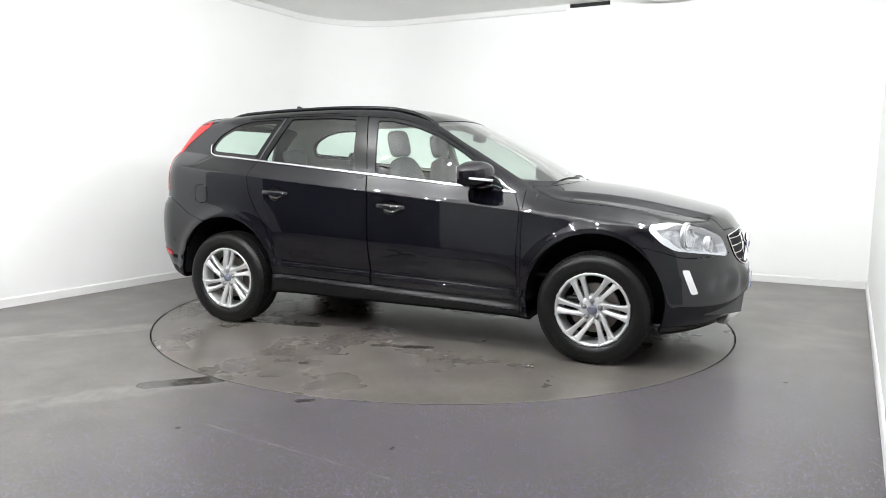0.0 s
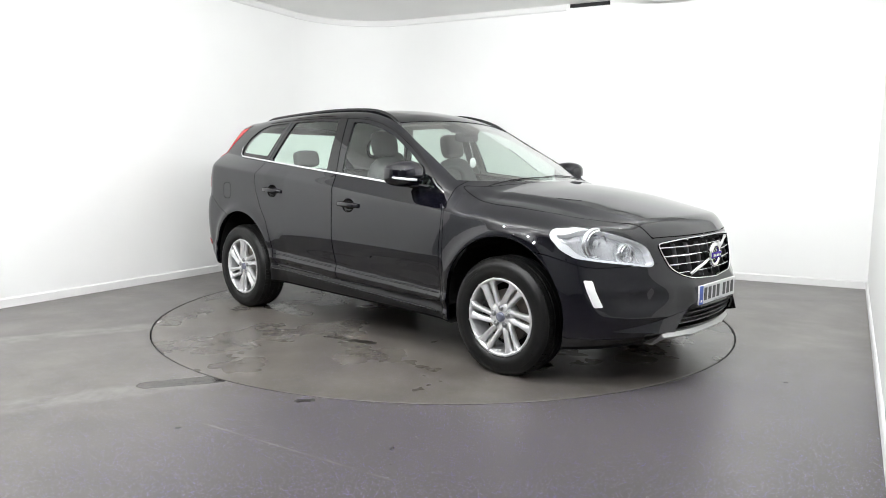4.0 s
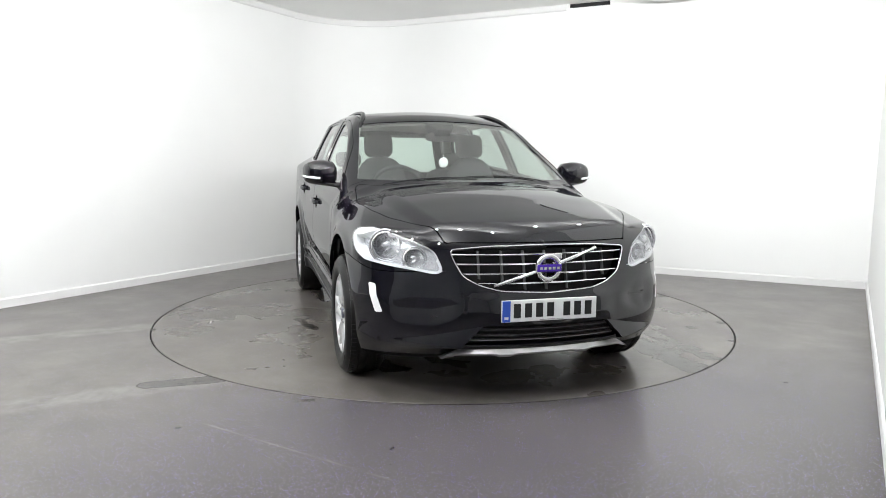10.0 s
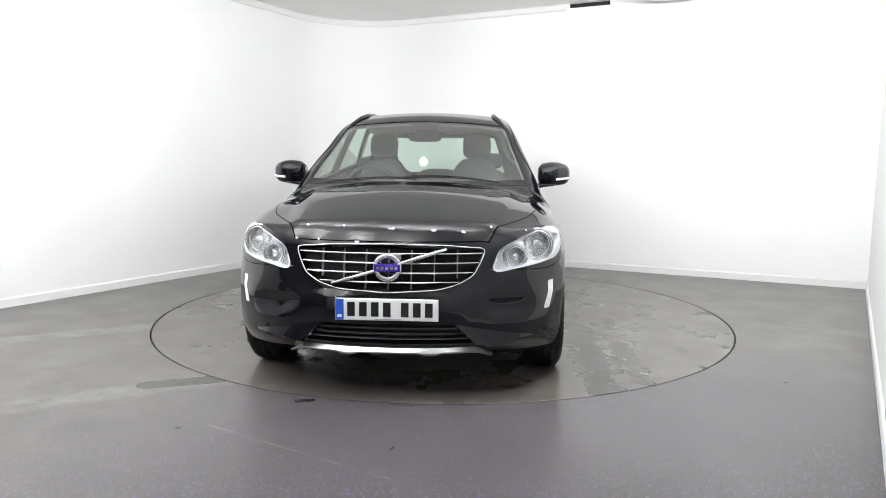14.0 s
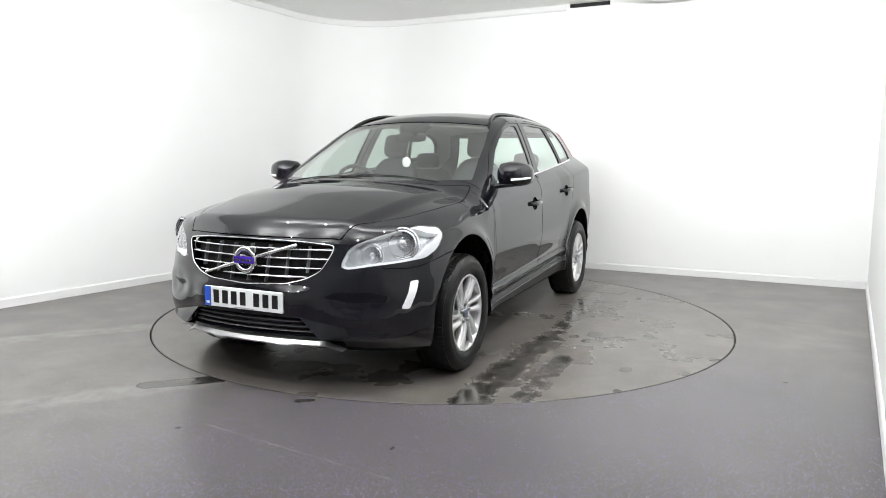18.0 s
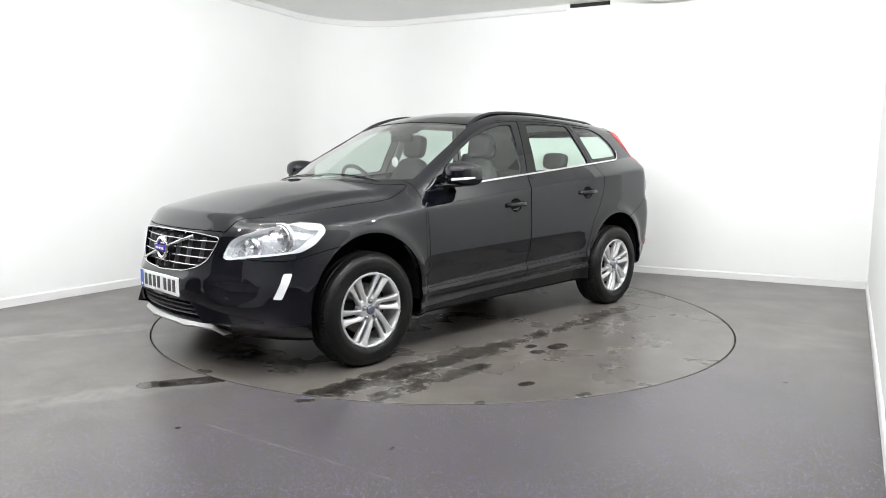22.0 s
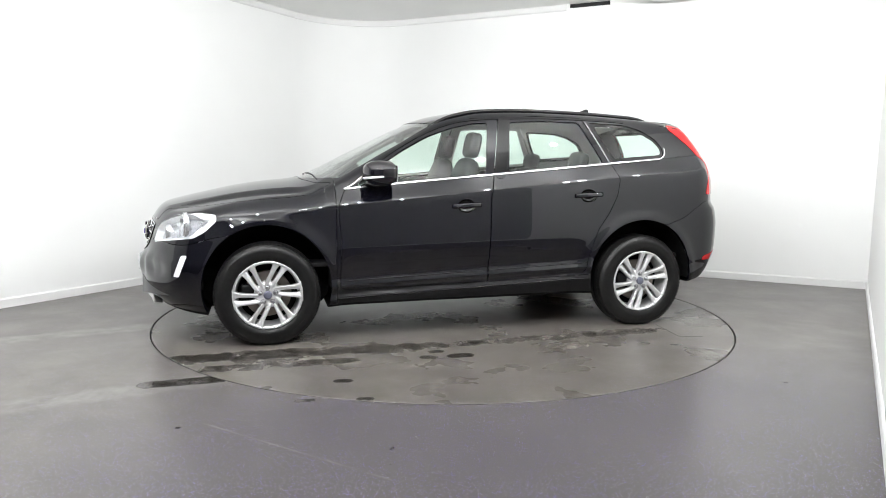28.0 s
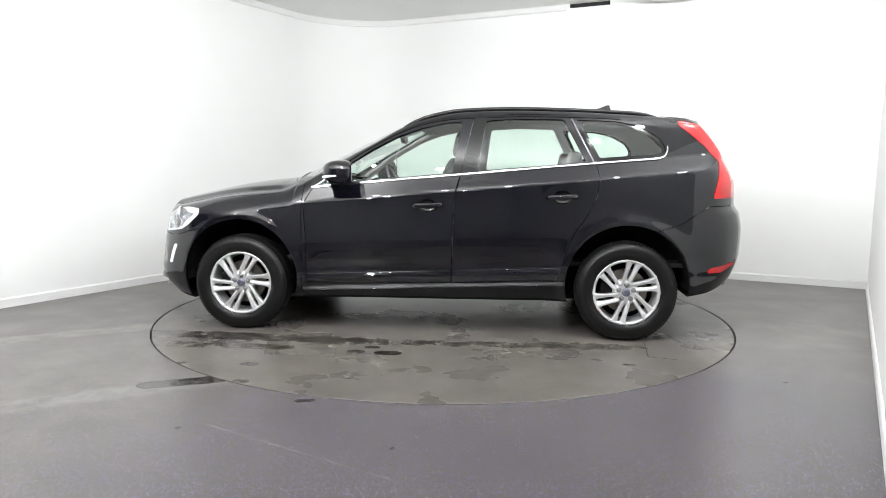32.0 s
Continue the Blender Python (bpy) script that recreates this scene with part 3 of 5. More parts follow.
def cut(skin, field):
    """Split a skin along field = 0: the side where field > 0, and the rest."""
    v, nr, faces = skin
    if not faces:
        return skin, skin
    val = field(v)
    val = np.where(np.abs(val) < 1e-7, 1e-7, val)
    pos = (val > 0).tolist()
    a_faces, b_faces, mixed = [], [], []
    for f in faces:
        k = sum(pos[i] for i in f)
        (a_faces if k == len(f) else b_faces if k == 0 else mixed).append(f)
    edges = {}
    for f in mixed:
        for i, j in zip(f, f[1:] + f[:1]):
            if pos[i] != pos[j]:
                edges.setdefault((min(i, j), max(i, j)), len(v) + len(edges))
    if edges:
        e = np.array(list(edges))
        p0, p1, f0, f1 = v[e[:, 0]], v[e[:, 1]], val[e[:, 0]], val[e[:, 1]]
        lo, hi = np.zeros(len(e)), np.ones(len(e))
        up = f1 > f0
        for _ in range(12):
            t = (lo + hi) / 2
            fm = field(p0 + (p1 - p0) * t[:, None])
            after = (fm > 0) == up
            hi, lo = np.where(after, t, hi), np.where(after, lo, t)
        t = ((lo + hi) / 2)[:, None]
        nn = nr[e[:, 0]] * (1 - t) + nr[e[:, 1]] * t
        v = np.concatenate([v, p0 + (p1 - p0) * t])
        nr = np.concatenate([nr, nn / np.linalg.norm(nn, axis=1)[:, None]])
    for f in mixed:
        fa, fb = [], []
        for i, j in zip(f, f[1:] + f[:1]):
            (fa if pos[i] else fb).append(i)
            if pos[i] != pos[j]:
                m = edges[(min(i, j), max(i, j))]
                fa.append(m)
                fb.append(m)
        a_faces.append(tuple(fa))
        b_faces.append(tuple(fb))
    return pack((v, nr, a_faces)), pack((v, nr, b_faces))


def pack(skin):
    v, nr, faces = skin
    used = sorted({i for f in faces for i in f})
    where = {o: k for k, o in enumerate(used)}
    return v[used], nr[used], [tuple(where[i] for i in f) for f in faces]


def split(skin, field, gap=0.0):
    """Inside and outside of an outline, with a shut line between them."""
    a, rest = cut(skin, lambda p: field(p) - gap / 2)
    if gap:
        _, rest = cut(rest, lambda p: field(p) + gap / 2)
    return a, rest


def mirror(skin):
    v, nr, faces = skin
    return v * (1, -1, 1), nr * (1, -1, 1), [f[::-1] for f in faces]


def join(a, b):
    return np.concatenate([a[0], b[0]]), np.concatenate([a[1], b[1]]), a[2] + [tuple(i + len(a[0]) for i in f) for f in b[2]]


def panel(name, skin, material, parent, label="", lip=0.02, raise_by=0.0, both=False):
    """Link a skin as one mesh, with a lip folded inwards along its edges."""
    if both:
        skin = join(skin, mirror(skin))
    v, nr, faces = skin
    v = v + nr * raise_by
    seen = {}
    for f in faces:
        for i, j in zip(f, f[1:] + f[:1]):
            seen[(i, j)] = 1
    rim = [(i, j) for i, j in seen if (j, i) not in seen and not (abs(v[i][1]) < 1e-4 and abs(v[j][1]) < 1e-4)]
    pts, nrm, fs = v.tolist(), nr.tolist(), list(faces)
    if lip:
        for i, j in rim:
            d = v[j] - v[i]
            n = (nr[i] + nr[j]) / 2
            out = np.cross(d, n)
            ln = np.linalg.norm(out)
            if ln < 1e-9:
                continue
            out = out / ln
            k = len(pts)
            for q, nq in ((v[i], nr[i]), (v[j], nr[j]), (v[j] - nr[j] * lip, nr[j]), (v[i] - nr[i] * lip, nr[i])):
                pts.append(q.tolist())
                nrm.append(out.tolist())
            fs.append((k + 1, k, k + 3, k + 2))
    me = bpy.data.meshes.new(name)
    me.from_pydata(pts, [], fs)
    me.polygons.foreach_set("use_smooth", [True] * len(me.polygons))
    me.normals_split_custom_set_from_vertices(nrm)
    me.materials.append(material)
    ob = new(name, me)
    ob.parent = parent
    if label:
        ob["label"] = label
    return ob


def pair(name, skin, material, parent, label="", **more):
    """The same panel on both sides of the car."""
    return [panel(name, s, material, parent, label, **more) for s in (skin, mirror(skin))]


car = new("car", None)
tagged(car, "black five-door estate car with silver alloy wheels on the turntable", "car")

body = skin_mesh(0.017)
body, _ = cut(body, lambda p: p[:, 1])
body[0][:, 1] = np.where(body[0][:, 1] < 1e-4, 0.0, body[0][:, 1])


def arch(p):
    d = np.minimum(np.hypot(p[:, 0] - WB, p[:, 2] - ARCH_Z), np.hypot(p[:, 0] + WB, p[:, 2] - ARCH_Z)) - ARCH_R
    return np.maximum(d, 0.55 - p[:, 1])


whole = body
body, _ = cut(body, arch)
under, body = cut(body, lambda p: -(p[:, 2] - curve(p[:, 0], [-2.3, -1.9, -1.0, 1.0, 1.8, 2.3], [0.44, 0.35, 0.285, 0.265, 0.235, 0.285]) - np.clip(p[:, 1] - 0.8, 0, 1) * -0.05))
panel("underbody", under, UNDER, car, lip=0, both=True)


def xz(poly, near=0.35):
    return lambda p: np.minimum(inside(poly, p[:, 0], p[:, 2]), p[:, 1] - near)


# glass openings
F_GLASS = rounded([(0.80, 1.065), (0.60, 1.22), (0.44, 1.325), (0.26, 1.42), (0.08, 1.485), (-0.10, 1.525), (-0.215, 1.53), (-0.155, 1.152), (0.30, 1.11)], 0.025)
R_GLASS = rounded([(-0.385, 1.54), (-0.60, 1.553), (-0.945, 1.55), (-1.105, 1.237), (-0.335, 1.168)], 0.025)
Q_GLASS = rounded([(-1.025, 1.548), (-1.33, 1.537), (-1.48, 1.50), (-1.60, 1.435), (-1.655, 1.365), (-1.655, 1.30), (-1.61, 1.283), (-1.18, 1.25)], 0.03)
fg, body = split(body, xz(F_GLASS))
rg, body = split(body, xz(R_GLASS))
qg, body = split(body, xz(Q_GLASS))
clear, frit = cut(qg, lambda p: np.minimum(inside(Q_GLASS, p[:, 0], p[:, 2]) - 0.026, -1.10 - 0.62 * (p[:, 2] - 1.25) * -0.5 - p[:, 0] - 0.06))
pair("window_border", frit, GLOSS, car, "black border of the rear quarter window", lip=0, raise_by=-0.006)
for g in (fg, rg, clear):
    for ob in pair("window", g, GLASS, car, "green-tinted side window glass", lip=0, raise_by=-0.006):
        ob.visible_shadow = False


def windscreen_field(p):
    x, y, z = p.T
    zbase = 1.112 + 0.02 * y * y
    ztop = 1.548 - 0.09 * y * y
    side = 0.745 - 0.34 * (z - 1.11)
    return np.minimum(np.minimum(z - zbase, ztop - z), np.minimum(side - y, x + 0.02))


ws, body = split(body, windscreen_field)
ob = panel("windscreen", ws, WINDSCREEN, car, "sloping windscreen glass", lip=0, raise_by=-0.004, both=True)
ob.visible_shadow = False


def tailgate_glass(p):
    x, y, z = p.T
    return np.minimum(np.minimum(z - 1.13, 1.515 - z), np.minimum(0.67 - 0.32 * (z - 1.13) - y, -1.75 - x))


tg, body = split(body, tailgate_glass)
ob = panel("rear_window", tg, GLASS, car, "tinted tailgate glass", lip=0, raise_by=-0.004, both=True)
ob.visible_shadow = False

# lamps
def lamp_uv(p):
    return (2.148 - p[:, 0]) * 0.808 + (p[:, 1] - 0.527) * 0.59, p[:, 2]


HEAD = rounded([(0.0, 0.686), (0.035, 0.678), (0.125, 0.693), (0.29, 0.710), (0.44, 0.728), (0.52, 0.77), (0.585, 0.842), (0.56, 0.885), (0.43, 0.897), (0.305, 0.878), (0.196, 0.85), (0.09, 0.813), (0.045, 0.785), (0.005, 0.714)], 0.022)


def head_field(p):
    u, v = lamp_uv(p)
    return np.minimum(inside(HEAD, u, v), p[:, 0] - 1.5)


hl, body = split(body, head_field)
DRL = rounded([(1.940, 0.612), (1.900, 0.614), (1.958, 0.467), (1.996, 0.470)], 0.008)
drl, body = split(body, xz(DRL))
TAIL = rounded([(-1.76, 1.55), (-1.76, 1.512), (-1.828, 1.46), (-1.935, 1.362), (-2.012, 1.257), (-2.0, 1.17), (-1.953, 1.003), (-2.3, 1.005), (-2.3, 1.1), (-1.98, 1.5)], 0.02)


def tail_field(p):
    return np.minimum(inside(TAIL, p[:, 0], p[:, 2]), p[:, 1] - np.where(p[:, 2] > 1.13, 0.685 - 0.32 * (p[:, 2] - 1.13), 0.6))


tl, body = split(body, tail_field)
lenses = pair("headlamp", hl, LENS, car, "clear headlamp with bright reflectors", lip=0.0, raise_by=0.001)
for ob in lenses:
    ob.visible_shadow = False


def lamp_guide(p):
    u, v = lamp_uv(p)
    d = inside(HEAD, u, v)
    edge = np.where(v < 0.74 + 0.13 * u, 0.012, 0.005) + 0.03 * ease((u - 0.37) / 0.12)
    return edge - d


guide, bowl = cut(hl, lamp_guide)
for ob, flip in zip(lenses, (False, True)):
    m_ = mirror if flip else (lambda q: q)
    panel("reflector_bowl", m_(bowl), LAMP_BOWL, ob, "silver lamp housing", lip=0.0, raise_by=-0.055)
    panel("light_guide", m_(guide), GUIDE, ob, "white light guide round the lamp", lip=0.05, raise_by=-0.006)
    for (u0, v0, r) in ((0.30, 0.80, 0.072), (0.135, 0.745, 0.052)):
        uu, vv = lamp_uv(hl[0])
        near = np.argsort((uu - u0) ** 2 + (vv - v0) ** 2)[:6]
        c, n = hl[0][near].mean(0), hl[1][near].mean(0)
        n = Vector((n[0] + 0.8, n[1] * 0.6, 0.05)).normalized()
        c = Vector(c) - n * 0.05
        if flip:
            c.y, n.y = -c.y, -n.y
        turn = n.to_track_quat("Y", "Z").to_matrix().to_4x4()
        bm = bmesh.new()
        lathe(bm, [(r, 0.03), (r * 1.08, 0.026), (r * 1.08, 0.0), (r, 0.02), (r * 0.85, -0.005), (r * 0.6, -0.022), (r * 0.3, -0.03), (0.0, -0.032)], 32)
        bm.transform(Matrix.Translation(c) @ turn)
        part("reflector", bm, CHROME, ob, "round chrome reflector", True)
        bm = bmesh.new()
        for k in (0.5, 0.72, 0.92):
            tube(bm, [(r * k * math.cos(2 * math.pi * i / 32), 0.024 * k - 0.022 + 0.003, r * k * math.sin(2 * math.pi * i / 32)) for i in range(32)], 0.0028, 6, 1.0, True)
        bm.transform(Matrix.Translation(c) @ turn)
        part("reflector_rings", bm, LAMP_SILVER, ob, "fine rings in the reflector", True)
        bm = bmesh.new()
        lathe(bm, [(r * 1.09, 0.012), (r * 1.11, 0.024), (r * 1.24, 0.020), (r * 1.26, 0.0)], 32)
        bm.transform(Matrix.Translation(c) @ turn)
        part("lamp_bezel", bm, LAMP_SILVER, ob, "silver ring round the reflector", True)
        bm = bmesh.new()
        lathe(bm, [(0.0, 0.024), (r * 0.3, 0.02), (r * 0.42, 0.006), (r * 0.4, -0.02)], 20)
        bm.transform(Matrix.Translation(c) @ turn)
        part("bulb_cap", bm, LAMP_SILVER, ob, "", True)
pair("daytime_lamp", drl, WHITE, car, "slim white daytime running lamp")
pair("tail_lamp", tl, RED, car, "tall red tail lamp", lip=0.005, raise_by=0.003)
pair("lamp_lining", tl, DASH, car, "", lip=0, raise_by=-0.01)

# front: grille and lower intake
GRILLE = rounded([(-0.487, 0.800), (-0.474, 0.755), (-0.43, 0.668), (-0.35, 0.624), (-0.25, 0.599), (0.0, 0.586), (0.25, 0.599), (0.35, 0.624), (0.43, 0.668), (0.474, 0.755), (0.487, 0.800), (0.3, 0.817), (0.0, 0.823), (-0.3, 0.817)], 0.03)


def front_only(poly, xmin=1.9):
    return lambda p: np.minimum(inside(poly, p[:, 1], p[:, 2]), p[:, 0] - xmin)


gr, body = split(body, front_only(GRILLE))
panel("grille_back", gr, DARK, car, "dark grille opening", lip=0, raise_by=-0.05, both=True)
INTAKE = rounded([(-0.44, 0.322), (-0.335, 0.43), (0.335, 0.43), (0.44, 0.322)], 0.02)
ik, body = split(body, front_only(INTAKE))
panel("intake_back", ik, DARK, car, "dark lower intake", lip=0, raise_by=-0.04, both=True)

# bonnet
BONNET = rounded([(1.16, -0.2), (1.16, 0.0), (1.13, 0.35), (1.05, 0.62), (0.93, 0.76), (1.25, 0.80), (1.55, 0.775), (1.75, 0.72), (1.95, 0.60), (2.12, 0.50), (2.3, 0.4), (2.3, -0.2)], 0.06)


def bonnet_field(p):
    lead = p[:, 2] - 0.834 + 0.12 * np.clip(p[:, 1] - 0.47, 0, 1)
    return np.minimum(np.minimum(inside(BONNET, p[:, 0], p[:, 1]), lead), p[:, 0] - 0.9)


bon, body = split(body, bonnet_field, 0.005)
panel("bonnet", bon, PAINT, car, "glossy black bonnet", both=True)

# doors
F_DOOR = rounded([(0.905, 0.36), (0.90, 0.70), (0.915, 0.93), (0.865, 1.045), (0.62, 1.235), (0.45, 1.35), (0.26, 1.45), (0.08, 1.52), (-0.10, 1.56), (-0.30, 1.565), (-0.215, 1.15), (-0.175, 1.0), (-0.16, 0.46), (-0.16, 0.375)], 0.02)
R_DOOR = rounded([(-0.165, 0.375), (-0.165, 0.46), (-0.18, 1.0), (-0.22, 1.15), (-0.305, 1.565), (-0.60, 1.588), (-0.97, 1.582), (-1.165, 1.235), (-1.19, 1.12), (-1.17, 1.00), (-1.10, 0.86), (-1.02, 0.75), (-0.965, 0.60), (-0.93, 0.45), (-0.9, 0.40)], 0.02)
fd, body = split(body, xz(F_DOOR), 0.005)
rd, body = split(body, xz(R_DOOR), 0.005)
HANDLES = ((0.010, 0.928), (-0.934, 0.998))


def handle_hole(c):
    return lambda p: np.minimum(1 - np.hypot((p[:, 0] - c[0]) / 0.066, (p[:, 2] - c[1]) / 0.05), p[:, 1] - 0.5) * 0.05


h1, fd = split(fd, handle_hole(HANDLES[0]))
h2, rd = split(rd, handle_hole(HANDLES[1]))
for h, c in ((h1, HANDLES[0]), (h2, HANDLES[1])):
    v = h[0]
    k = v.mean(0)
    n = h[1].mean(0)
    n = n / np.linalg.norm(n)
    plane = np.linalg.lstsq(np.stack([v[:, 0], v[:, 2], np.ones(len(v))], 1), v[:, 1], rcond=None)[0]
    for side in (1, -1):
        bm = bmesh.new()
        rings = []
        for r in (1.04, 1.0, 0.9, 0.75, 0.55, 0.3, 0.05):
            ring = []
            for q in range(28):
                a = 2 * math.pi * q / 28
                x, z = c[0] + 0.066 * r * math.cos(a), c[1] + 0.05 * r * math.sin(a)
                y = plane[0] * x + plane[1] * z + plane[2]
                d = 0.034 * math.sqrt(max(1 - r * r, 0)) + (0.003 if r >= 1 else 0.002)
                ring.append((x - n[0] * d, side * (y - n[1] * d), z - n[2] * d))
            rings.append(ring)
        rows_mesh(bm, rings)
        bmesh.ops.recalc_face_normals(bm, faces=bm.faces)
        part("handle_recess", bm, GLOSS, car, "round black recess behind the handle", True)
pair("front_door", fd, PAINT, car, "black front door")
pair("rear_door", rd, PAINT, car, "black rear door")

# bumpers, wings, sills, roof
def f_bumper(p):
    x, y, z = p.T
    line = curve(x, [1.4, 1.72, 1.95, 2.2], [0.78, 0.735, 0.68, 0.70])
    return np.minimum(np.where(y > 0.5, line - z, 0.86 - z), x - 1.5)


fb, body = split(body, f_bumper, 0.004)
panel("front_bumper", fb, PAINT, car, "glossy black front bumper", both=True)


def r_bumper(p):
    x, y, z = p.T
    line = curve(x, [-2.2, -1.95, -1.85, -1.74, -1.6], [0.95, 0.95, 0.90, 0.825, 0.78])
    return np.minimum(line - z, -1.55 - x)


rb, body = split(body, r_bumper, 0.004)
panel("rear_bumper", rb, PAINT, car, "black rear bumper", both=True)
fw, body = split(body, lambda p: np.minimum(p[:, 0] - 0.93, 1.14 - p[:, 2]), 0.004)
pair("front_wing", fw, PAINT, car, "black front wing")
sl, body = split(body, lambda p: np.minimum(0.405 - p[:, 2], 1.0 - np.abs(p[:, 0])), 0.003)
pair("sill", sl, SILL, car, "black sill moulding")
tgp, body = split(body, lambda p: np.minimum(0.72 - p[:, 1] - 0.25 * np.clip(p[:, 2] - 1.0, 0, 1), -1.78 - p[:, 0]), 0.004)
panel("tailgate", tgp, PAINT, car, "black tailgate", both=True)
rf, body = split(body, lambda p: np.minimum(np.minimum(0.575 - p[:, 1] - 0.05 * p[:, 0] ** 2 * 0.3, p[:, 2] - 1.45), 0.3 - p[:, 0]), 0.004)
panel("roof", rf, PAINT, car, "black roof", both=True)
panel("headliner", rf, BEIGE, car, "pale headliner", lip=0, raise_by=-0.035, both=True)
lining, _ = cut(body, lambda p: np.minimum(p[:, 2] - 1.12, 1.0 - p[:, 0]))
pair("pillar_trim", lining, BEIGE, car, "pale inner pillar trim", lip=0, raise_by=-0.03)
for d in (fd, rd):
    lower, upper = cut(d, lambda p: belt(p[:, 0]) - 0.005 - p[:, 2])
    pair("door_card", lower, DASH, car, "dark inner door card", lip=0, raise_by=-0.05)
    pair("door_frame_trim", upper, BEIGE, car, "", lip=0, raise_by=-0.02)
panel("body_side", body, PAINT, car, "black pillars and rear quarter panel")
FLAP = rounded([(-1.675, 0.915), (-1.675, 1.05), (-1.555, 1.05), (-1.555, 0.915)], 0.045)
flap, rest = split(body, xz(FLAP, 0.6), 0.004)
panel("body_side", mirror(rest), PAINT, car, "black pillars and rear quarter panel with a fuel flap")
panel("fuel_flap", mirror(flap), PAINT, car, "black fuel filler flap")
# ---- places on the body's surface ----
def on_side(x, z):
    lo, hi = 0.2, 1.1
    for _ in range(15):
        m = (lo + hi) / 2
        if solid(np.array([[x, m, z]]))[0] < 0:
            lo = m
        else:
            hi = m
    return lo


def on_front(y, z):
    lo, hi = 1.2, 2.5
    for _ in range(15):
        m = (lo + hi) / 2
        if solid(np.array([[m, y, z]]))[0] < 0:
            lo = m
        else:
            hi = m
    return lo


def on_top(x, y):
    lo, hi = 0.6, 1.8
    for _ in range(15):
        m = (lo + hi) / 2
        if solid(np.array([[x, y, m]]))[0] < 0:
            lo = m
        else:
            hi = m
    return lo


def part_holder(name, parent):
    h = new(name, None)
    h.parent = parent
    return h


def along(path, half):
    """A band on the car's side along a line of (x, z)."""
    path = np.array(path, float)

    def field(p):
        best = np.full(len(p), 9.0)
        for (x0, z0), (x1, z1) in zip(path, path[1:]):
            dx, dz = x1 - x0, z1 - z0
            t = np.clip(((p[:, 0] - x0) * dx + (p[:, 2] - z0) * dz) / (dx * dx + dz * dz), 0, 1)
            best = np.minimum(best, np.hypot(p[:, 0] - x0 - t * dx, p[:, 2] - z0 - t * dz))
        return np.minimum(half - best, p[:, 1] - 0.4)
    return field


def strip(skin, path, half):
    """A narrow band: split along its middle line first, so that no piece of it is lost."""
    path = np.array(path, float)
    band, _ = cut(skin, along(path, half + 0.05))

    def signed(p):
        best, sign = np.full(len(p), 9.0), np.ones(len(p))
        for (x0, z0), (x1, z1) in zip(path, path[1:]):
            dx, dz = x1 - x0, z1 - z0
            ll = dx * dx + dz * dz
            t = np.clip(((p[:, 0] - x0) * dx + (p[:, 2] - z0) * dz) / ll, 0, 1)
            d = np.hypot(p[:, 0] - x0 - t * dx, p[:, 2] - z0 - t * dz)
            side = np.where(dx * (p[:, 2] - z0) - dz * (p[:, 0] - x0) >= 0, 1.0, -1.0)
            sign = np.where(d < best, side, sign)
            best = np.minimum(best, d)
        return sign * best

    a, b = cut(band, signed)
    a, _ = cut(a, along(path, half))
    b, _ = cut(b, along(path, half))
    return join(a, b)


# chrome line under the windows, and the thin dark frame above them
side_only, _ = cut(whole, lambda p: np.minimum(p[:, 1] - 0.45, p[:, 2] - 0.9))
BELT_LINE = [(0.865, 1.048), (0.6, 1.076), (0.1, 1.122), (-0.4, 1.167), (-0.96, 1.218), (-1.35, 1.252), (-1.6, 1.272)]
q = strip(side_only, BELT_LINE, 0.0062)
pair("belt_trim", q, CHROME, car, "bright chrome strip below the windows", lip=0.012, raise_by=0.006)
QUARTER_LINE = spline([(-1.6, 1.272), (-1.645, 1.292), (-1.666, 1.33), (-1.668, 1.36)], False, 5)
q = strip(side_only, QUARTER_LINE, 0.0045)
pair("quarter_trim", q, CHROME, car, "thin bright strip round the rear quarter window", lip=0.01, raise_by=0.005)
q = strip(side_only, [(-1.0, 1.55), (-1.155, 1.24)], 0.005)
pair("divider_trim", q, SLATE, car, "grey window divider strip", lip=0.01, raise_by=0.004)
q = strip(side_only, [(0.86, 1.05), (0.80, 1.085), (0.745, 1.13)], 0.0035)
pair("sail_trim", q, STEEL_GREY, car, "grey mirror sail strip", lip=0.01, raise_by=0.005)
TOP_LINE = spline([(0.83, 1.08), (0.61, 1.243), (0.44, 1.352), (0.25, 1.452), (0.07, 1.518), (-0.12, 1.552), (-0.35, 1.565), (-0.65, 1.575), (-1.0, 1.57), (-1.34, 1.557)], False, 4)
q = strip(side_only, TOP_LINE, 0.006)
pair("window_top_trim", q, GLOSS, car, "gloss black strip over the windows", lip=0.01, raise_by=0.004)
q, _ = cut(side_only, along([(-0.265, 1.165), (-0.345, 1.54)], 0.045))
q1, q2 = cut(q, lambda p: p[:, 0] + 0.265 + (p[:, 2] - 1.165) * 0.213)
for half_pillar in (q1, q2):
    pair("pillar_cover", half_pillar, GLOSS, car, "gloss black door pillar cover", lip=0.006, raise_by=0.003)


# body-coloured mouldings along the foot of the doors, and the sill's edge
for name, x0, x1, level in (("door_moulding", 0.885, -0.15, 0.455), ("door_moulding", -0.178, -0.935, 0.455), ("sill_edge", 0.93, -0.95, 0.338)):
    for side in (1, -1):
        bm = bmesh.new()
        pts = []
        for k in range(15):
            x = x0 + (x1 - x0) * k / 14
            z = level - 0.044 * x
            pts.append((x, side * (on_side(x, z) - 0.001), z))
        tube(bm, pts, [0.002] + [0.0062] * 13 + [0.002], 10)
        part(name, bm, PAINT, car, "glossy black raised moulding", True)


